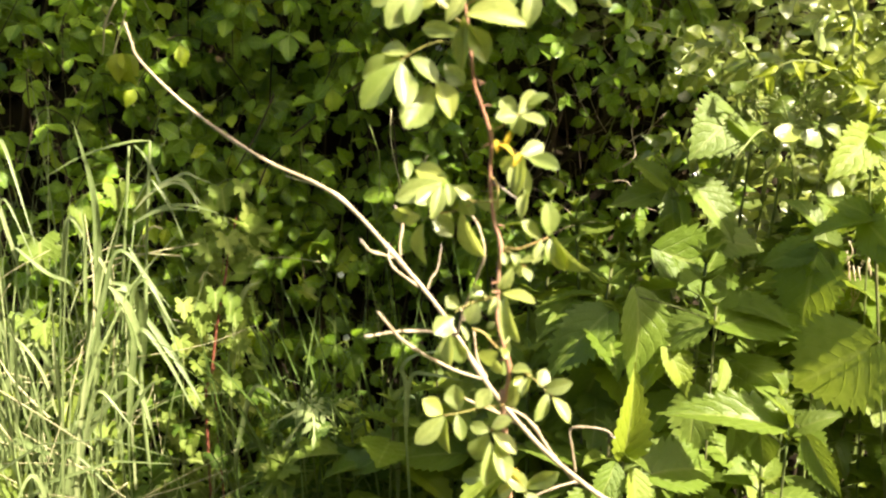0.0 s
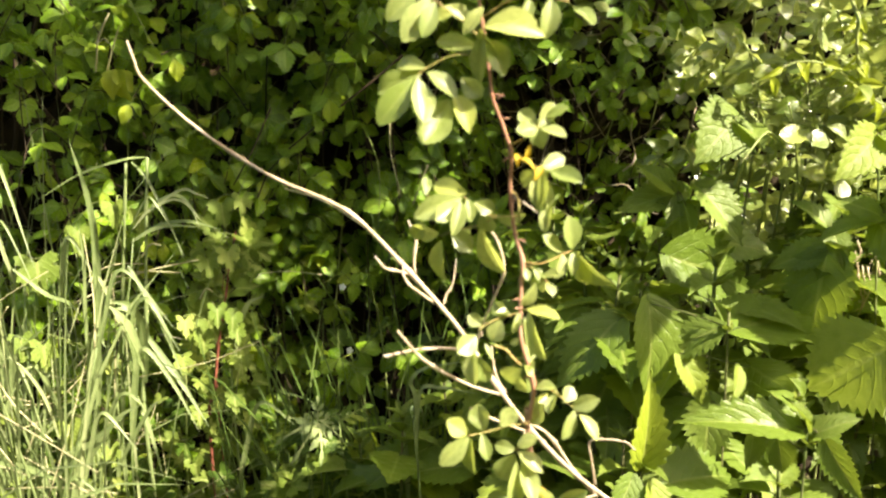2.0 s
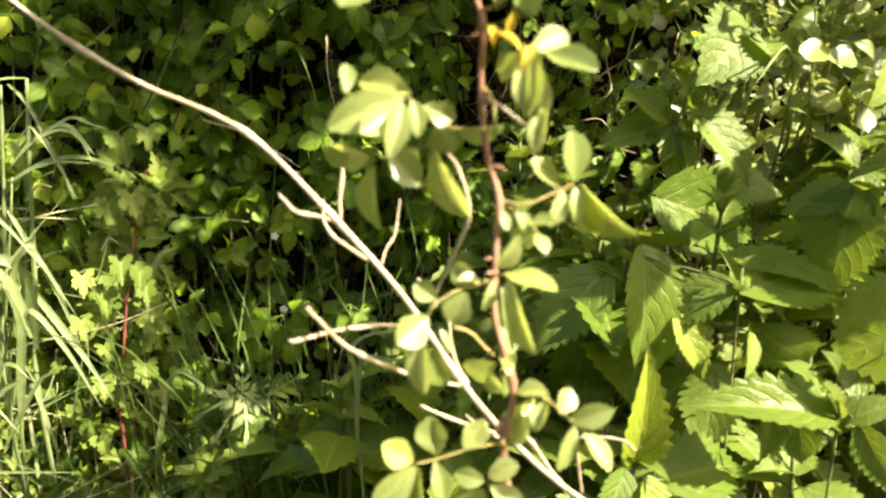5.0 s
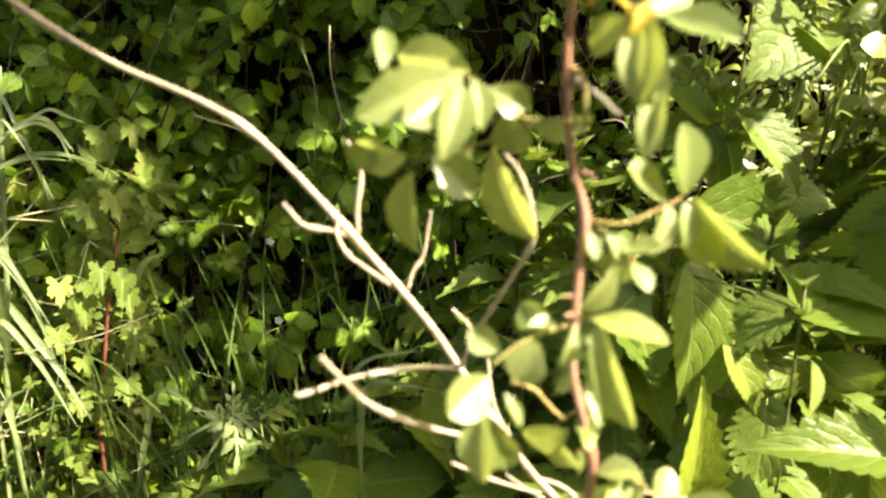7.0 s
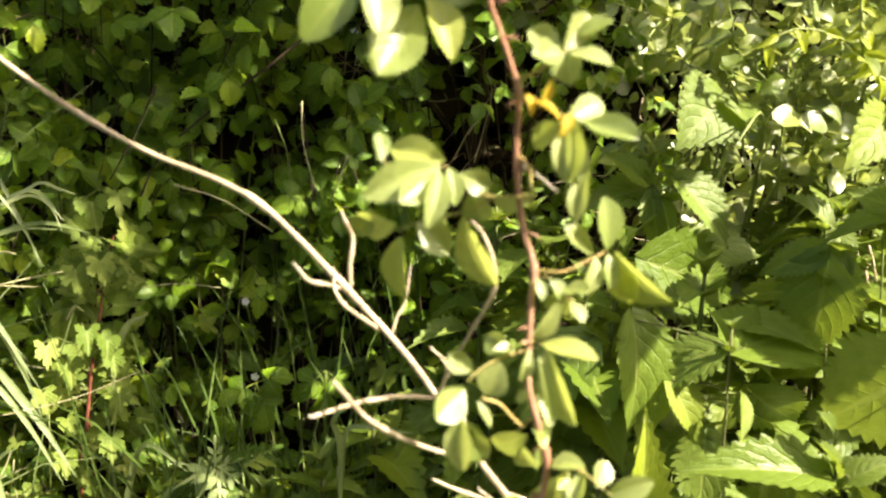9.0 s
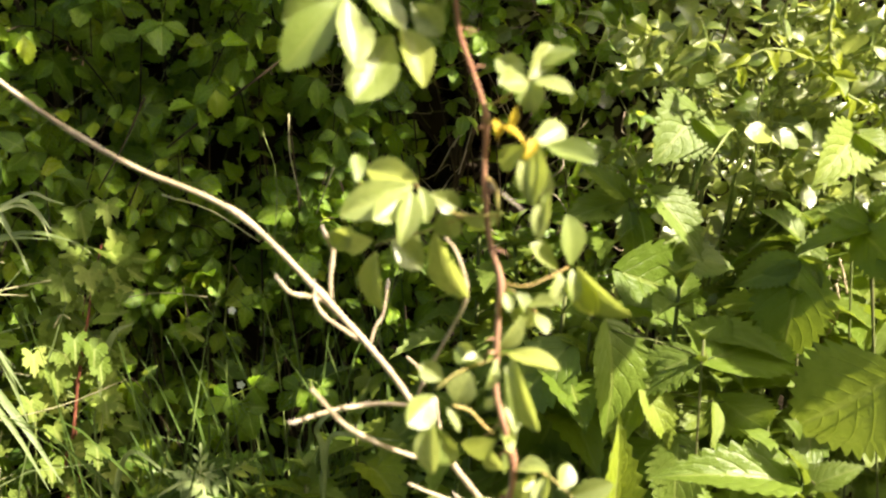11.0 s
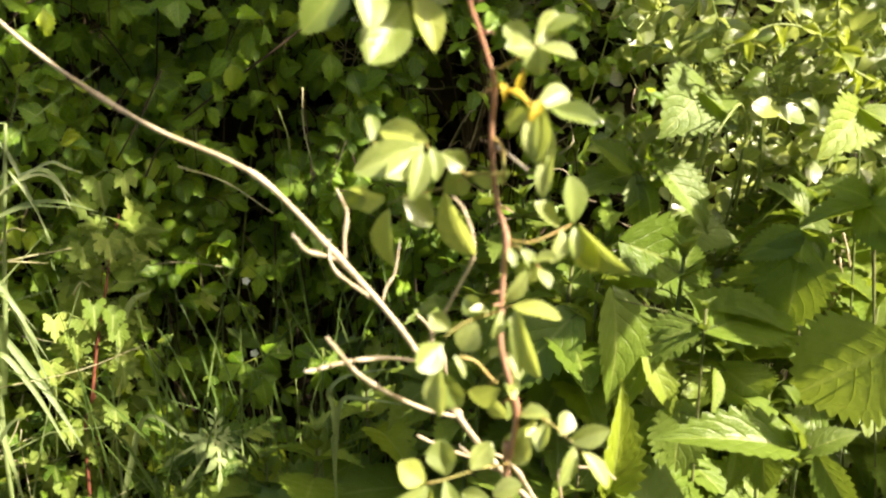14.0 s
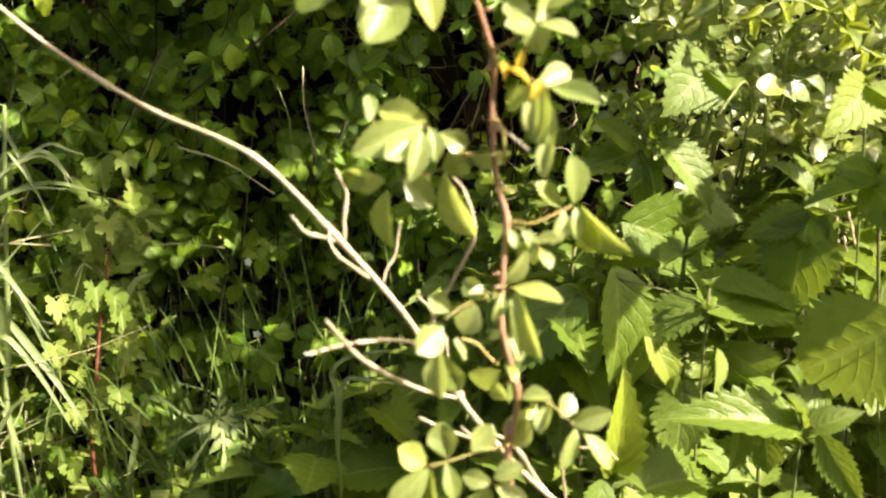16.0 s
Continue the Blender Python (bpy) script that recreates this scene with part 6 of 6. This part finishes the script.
grass_stalk([(-0.519, 1.240, -0.02), (-0.519, 1.220, 0.525), (-0.486, 1.220, 0.773)], [
    ([(-0.480, 1.220, 0.736), (-0.484, 1.215, 0.775), (-0.492, 1.210, 0.813), (-0.506, 1.205, 0.837), (-0.518, 1.200, 0.852)], 0.0116, (0.3, -0.8, 0.7)),
    ([(-0.493, 1.220, 0.727), (-0.473, 1.213, 0.775), (-0.433, 1.207, 0.720), (-0.396, 1.200, 0.639)], 0.0070, (0.3, -0.8, 0.7)),
    ([(-0.514, 1.220, 0.604), (-0.498, 1.213, 0.692), (-0.486, 1.207, 0.759), (-0.494, 1.200, 0.812)], 0.0104, (0.3, -0.8, 0.7)),
    ([(-0.497, 1.220, 0.661), (-0.485, 1.213, 0.668), (-0.472, 1.207, 0.618), (-0.459, 1.200, 0.548)], 0.0058, (0.3, -0.8, 0.7)),
    ([(-0.501, 1.220, 0.736), (-0.485, 1.215, 0.829), (-0.463, 1.210, 0.856), (-0.445, 1.205, 0.841), (-0.426, 1.200, 0.800)], 0.0064, (0.3, -0.8, 0.7))], "broad pale grass blades arching in the sun")
grass_stalk([(-0.572, 1.220, -0.02), (-0.572, 1.200, 0.528), (-0.543, 1.200, 0.745)], [
    ([(-0.548, 1.200, 0.690), (-0.541, 1.193, 0.748), (-0.536, 1.187, 0.795), (-0.526, 1.180, 0.823)], 0.0116, (0.3, -0.8, 0.7)),
    ([(-0.545, 1.200, 0.699), (-0.531, 1.193, 0.819), (-0.520, 1.187, 0.942), (-0.514, 1.180, 1.030)], 0.0070, (0.3, -0.8, 0.7)),
    ([(-0.603, 1.200, 0.546), (-0.558, 1.193, 0.622), (-0.514, 1.187, 0.674), (-0.473, 1.180, 0.697)], 0.0087, (0.3, -0.8, 0.7)),
    ([(-0.544, 1.200, 0.652), (-0.517, 1.193, 0.701), (-0.494, 1.187, 0.712), (-0.470, 1.180, 0.691)], 0.0058, (0.3, -0.8, 0.7)),
    ([(-0.558, 1.200, 0.746), (-0.546, 1.193, 0.855), (-0.537, 1.187, 0.926), (-0.535, 1.180, 0.977)], 0.0052, (0.3, -0.8, 0.7))], "broad pale grass blades arching in the sun")
grass_stalk([(-0.637, 1.200, -0.02), (-0.637, 1.180, 0.541), (-0.628, 1.180, 0.645)], [
    ([(-0.716, 1.180, 0.611), (-0.669, 1.173, 0.605), (-0.633, 1.167, 0.594), (-0.601, 1.160, 0.583)], 0.0099, (0.3, -0.8, 0.7)),
    ([(-0.655, 1.180, 0.542), (-0.590, 1.173, 0.610), (-0.529, 1.167, 0.662), (-0.493, 1.160, 0.686)], 0.0075, (0.3, -0.8, 0.7)),
    ([(-0.606, 1.180, 0.645), (-0.615, 1.173, 0.712), (-0.635, 1.167, 0.761), (-0.657, 1.160, 0.790)], 0.0046, (0.3, -0.8, 0.7)),
    ([(-0.520, 1.180, 0.596), (-0.488, 1.173, 0.648), (-0.454, 1.167, 0.697), (-0.431, 1.160, 0.711)], 0.0064, (0.3, -0.8, 0.7))], "broad pale grass blades arching in the sun")
grass_stalk([(-0.535, 1.260, -0.02), (-0.535, 1.240, 0.610), (-0.481, 1.240, 0.945)], [
    ([(-0.480, 1.240, 0.959), (-0.452, 1.236, 0.986), (-0.426, 1.232, 0.999), (-0.404, 1.228, 1.003), (-0.384, 1.224, 0.991), (-0.371, 1.220, 0.960)], 0.0052, (0.3, -0.8, 0.7)),
    ([(-0.485, 1.240, 0.938), (-0.451, 1.233, 0.956), (-0.417, 1.227, 0.964), (-0.372, 1.220, 0.962)], 0.0064, (0.3, -0.8, 0.7)),
    ([(-0.483, 1.240, 0.963), (-0.452, 1.235, 1.005), (-0.438, 1.230, 0.999), (-0.414, 1.225, 0.956), (-0.400, 1.220, 0.912)], 0.0029, (0.3, -0.8, 0.7)),
    ([(-0.493, 1.240, 0.902), (-0.464, 1.233, 0.843), (-0.440, 1.227, 0.789), (-0.420, 1.220, 0.722)], 0.0075, (0.3, -0.8, 0.7)),
    ([(-0.435, 1.240, 0.997), (-0.409, 1.235, 1.012), (-0.390, 1.230, 1.018), (-0.372, 1.225, 1.011), (-0.350, 1.220, 1.004)], 0.0046, (0.3, -0.8, 0.7))], "broad pale grass blades arching in the sun")
grass_stalk([(-0.07, 1.10, -0.02), (-0.070, 1.100, 0.520), (-0.069, 1.100, 0.574)], [
    ([(-0.069, 1.100, 0.548), (-0.069, 1.100, 0.619), (-0.072, 1.100, 0.680), (-0.078, 1.100, 0.736)], 0.008, (0.2, -1, 0.3))], "single upright pale grass blade")
grass_stalk([(-0.02, 1.02, -0.02), (-0.048, 1.000, 0.667), (-0.048, 1.000, 0.734)], [
    ([(-0.048, 1.000, 0.694), (-0.047, 1.000, 0.761), (-0.051, 0.990, 0.791), (-0.030, 0.980, 0.812), (0.022, 0.970, 0.822)], 0.006, (0.1, -0.7, 0.8)),
    ([(-0.047, 1.000, 0.708), (-0.040, 0.990, 0.777), (-0.014, 0.980, 0.785), (0.033, 0.970, 0.779)], 0.005, (0.1, -0.8, 0.6))])
for k in range(17):
    x, y = min(rng.gauss(-0.72, 0.11), -0.56), rng.uniform(1.12, 1.34)
    h = rng.uniform(0.50, 0.95)
    tilt = rng.uniform(-0.30, 0.26)
    pts = [(x, y, -0.02), (x + tilt * 0.3, y - 0.02, h * 0.5), (x + tilt, y - 0.04, h)]
    blades = []
    for j in range(4):
        q = V(pts[0]).lerp(V(pts[2]), 0.35 + 0.2 * j)
        side = Vector((rng.choice((-1, 1)) * rng.uniform(0.5, 1), rng.uniform(-0.6, 0.1), 0))
        n = rng.uniform(0.12, 0.24)
        blades.append(([q, q + side * n * 0.12 + UP * n * 0.4, q + side * n * 0.3 + UP * n * 0.8, q + side * n * 0.65 + UP * n * rng.uniform(-0.1, 0.9)], rng.uniform(0.004, 0.009), (0.2, -0.8, 0.7)))
    grass_stalk(pts, blades)

# dead straw lying among the grass
for a, b in (((-0.614, 1.300, 0.829), (-0.404, 1.330, 0.890)), ((-0.583, 1.300, 0.857), (-0.441, 1.320, 0.870)), ((-0.595, 1.290, 0.869), (-0.491, 1.310, 0.889)), ((-0.410, 1.310, 0.826), (-0.387, 1.310, 0.837)), ((-0.495, 1.300, 0.902), (-0.460, 1.300, 0.920)),
             ((-0.278, 1.420, 0.991), (-0.139, 1.400, 0.919)), ((-0.091, 1.460, 1.104), (-0.080, 1.440, 0.957)), ((-0.336, 1.450, 0.967), (-0.290, 1.460, 1.039)), ((-0.281, 1.460, 1.056), (-0.063, 1.520, 1.214))):
    straw = thing("dead_stalk", a, "dry pale dead stalk caught in the hedge", "stalk", "dead stalks")
    mid = (V(a) + V(b)) / 2 + Vector((0.0, 0.0, 0.012))
    rod("stalk", [a, mid, b], 0.0016, 0.0010, M_STRAW if V(a).y < 1.45 else M_BARK, straw, "", 6, 5, 0.08)
pieces = []
for k in range(90):
    a = Vector((min(rng.gauss(-0.70, 0.11), -0.50), rng.uniform(1.10, 1.36), rng.uniform(0.25, 0.80)))
    w = Vector((rng.uniform(-1, 1), rng.uniform(-0.3, 0.3), rng.uniform(-0.5, 0.9))).normalized() * rng.uniform(0.06, 0.24)
    pieces.append(rod_piece([a, a + w * 0.5 + scatter_vec(0.012), a + w], rng.uniform(0.0008, 0.0016), 0.0006, 4, 4))
loose = part("dry_straw", mesh_from("dry_straw", *joined(pieces)), M_STRAW, None)
tagged(loose, "tangle of dry pale straw among the grass", "straw", kind="stuff")
# pale broken stalks and a bright leaf high in the hedge
for pts, thin in (
    (((-0.576, 1.42, 1.246), (-0.566, 1.42, 1.267), (-0.549, 1.42, 1.296)), 0.0024), (((-0.575, 1.42, 1.246), (-0.578, 1.42, 1.223), (-0.583, 1.42, 1.2)), 0.0020), (((-0.563, 1.42, 1.201), (-0.551, 1.42, 1.235), (-0.534, 1.42, 1.275)), 0.0022), (((-0.576, 1.42, 1.246), (-0.562, 1.42, 1.255), (-0.55, 1.42, 1.241)), 0.0012),
):
    straw = thing("dead_stalk", pts[0], "pale broken dead stalk standing in the hedge", "stalk", "dead stalks")
    rod("stalk", pts, thin, thin * 0.7, M_STRAW, straw, "", 6, 5, 0.12)
for pts, thin, stuff in (
    (((-0.061, 1.410, 1.210), (-0.118, 1.410, 1.166), (-0.186, 1.410, 1.118), (-0.264, 1.410, 1.060)), 0.0022, M_BARK),
    (((-0.085, 1.360, 1.107), (-0.086, 1.360, 1.049), (-0.071, 1.360, 0.977)), 0.0011, M_STRAW),
    (((-0.025, 1.340, 1.032), (-0.038, 1.340, 1.001), (-0.052, 1.340, 0.967)), 0.0012, M_STRAW),
    (((-0.124, 1.380, 1.082), (-0.108, 1.380, 1.016), (-0.117, 1.380, 0.906)), 0.0010, M_GREEN_STEM),
    (((0.508, 1.250, 1.235), (0.505, 1.250, 1.213), (0.496, 1.250, 1.183)), 0.0020, M_BARK),
    (((0.375, 1.050, 1.017), (0.382, 1.050, 1.045), (0.386, 1.050, 1.068)), 0.0028, M_GREEN_STEM),
    (((-0.287, 1.400, 1.132), (-0.320, 1.400, 1.068), (-0.361, 1.400, 1.003)), 0.0016, M_BARK),
    (((-0.337, 1.360, 0.851), (-0.277, 1.360, 0.857), (-0.213, 1.360, 0.848)), 0.0010, M_STRAW),
):
    straw = thing("dead_stalk", pts[0], "thin stem caught across the face of the hedge", "stalk", "dead stalks")
    rod("stalk", pts, thin, thin * 0.7, stuff, straw, "", 6, 5, 0.12)
# bright yellow-green colour stands in for sunlight on this bramble leaf
sprig = thing("bramble", (-0.583, 1.5, 0.997), "bramble sprig with one crumpled leaf coloured bright as if sunlit", "bramble", "brambles of the hedge")
rod("cane", [(-0.583, 1.5, 0.997), (-0.552, 1.46, 1.122), (-0.537, 1.42, 1.199)], 0.0016, 0.0009, M_GREEN_STEM, sprig, "", 6)
for tip, face in (((-0.553, 1.38, 1.169), (0.3, -0.8, 0.7)), ((-0.537, 1.38, 1.161), (-0.3, -0.9, 0.5)), ((-0.518, 1.39, 1.178), (0.6, -0.7, 0.5))):
    part("leaf", YOUNG_AND_SUNLIT_LEAVES[1], M_YOUNG_AND_SUNLIT, sprig, "", leaf_pose((-0.543, 1.41, 1.203), tip, V(face), 1.9))
# small white flowers in the shade
for at in ((-0.192, 1.450, 0.803), (-0.179, 1.400, 0.698), (-0.007, 1.500, 1.208)):
    flower = thing("white_flower", at, "small white five-petalled flower in the shade", "flower", "white flowers")
    for j in range(5):
        way = Vector((math.cos(j * 1.257), -0.15, math.sin(j * 1.257)))
        part("petal", mesh_from("petal", *blade_geometry(0.8, 4, 0, 0, 0.2, 0.1, peak=0.6)), M_PETAL, flower, "", leaf_pose(V(at), V(at) + way * 0.007, Vector((0.1, -1, 0.3))))
    rod("stalk", [V(at) + Vector((0, 0.002, 0)), V(at) + Vector((0.005, 0.03, -0.06)), V(at) + Vector((0.01, 0.08, -0.16))], 0.0007, 0.0007, M_GREEN_STEM, flower, "", 5, 3)
# low herb with broad cut leaves
herb = thing("herb", (-0.25, 1.20, 0), "low green herb with broad cut leaves", "herb", "herbs at the foot of the hedge")
rod("stem", [(-0.25, 1.20, -0.02), (-0.253, 1.185, 0.35), (-0.254, 1.165, 0.560)], 0.002, 0.0012, M_GREEN_STEM, herb, "", 6)
for tip in ((-0.280, 1.130, 0.586), (-0.226, 1.130, 0.582), (-0.272, 1.120, 0.542), (-0.238, 1.120, 0.538), (-0.253, 1.150, 0.598)):
    part("leaf", LOBED_LEAVES[rng.randrange(3)], M_CURRANT, herb, "", leaf_pose((-0.254, 1.160, 0.562), tip, Vector((0.4, -0.75, 0.65)), 1.1))


def shaded_spray():
    """Leafy ends that hang into the top of the hollow."""
    x, z = rng.uniform(0.16, 0.46), rng.uniform(1.10, 1.32)
    way, face = hanging()
    return Vector((x, 1.40 + rng.uniform(-0.04, 0.12) + 0.5 * max(0.0, 1.18 - z), z)), way, face, rng.uniform(0.55, 1.0)


foliage("hedge_foliage", 55, shaded_spray, COARSE_TRI, 0.06, "green leaves hanging into the dark hollow of the hedge", M_BRAMBLE)
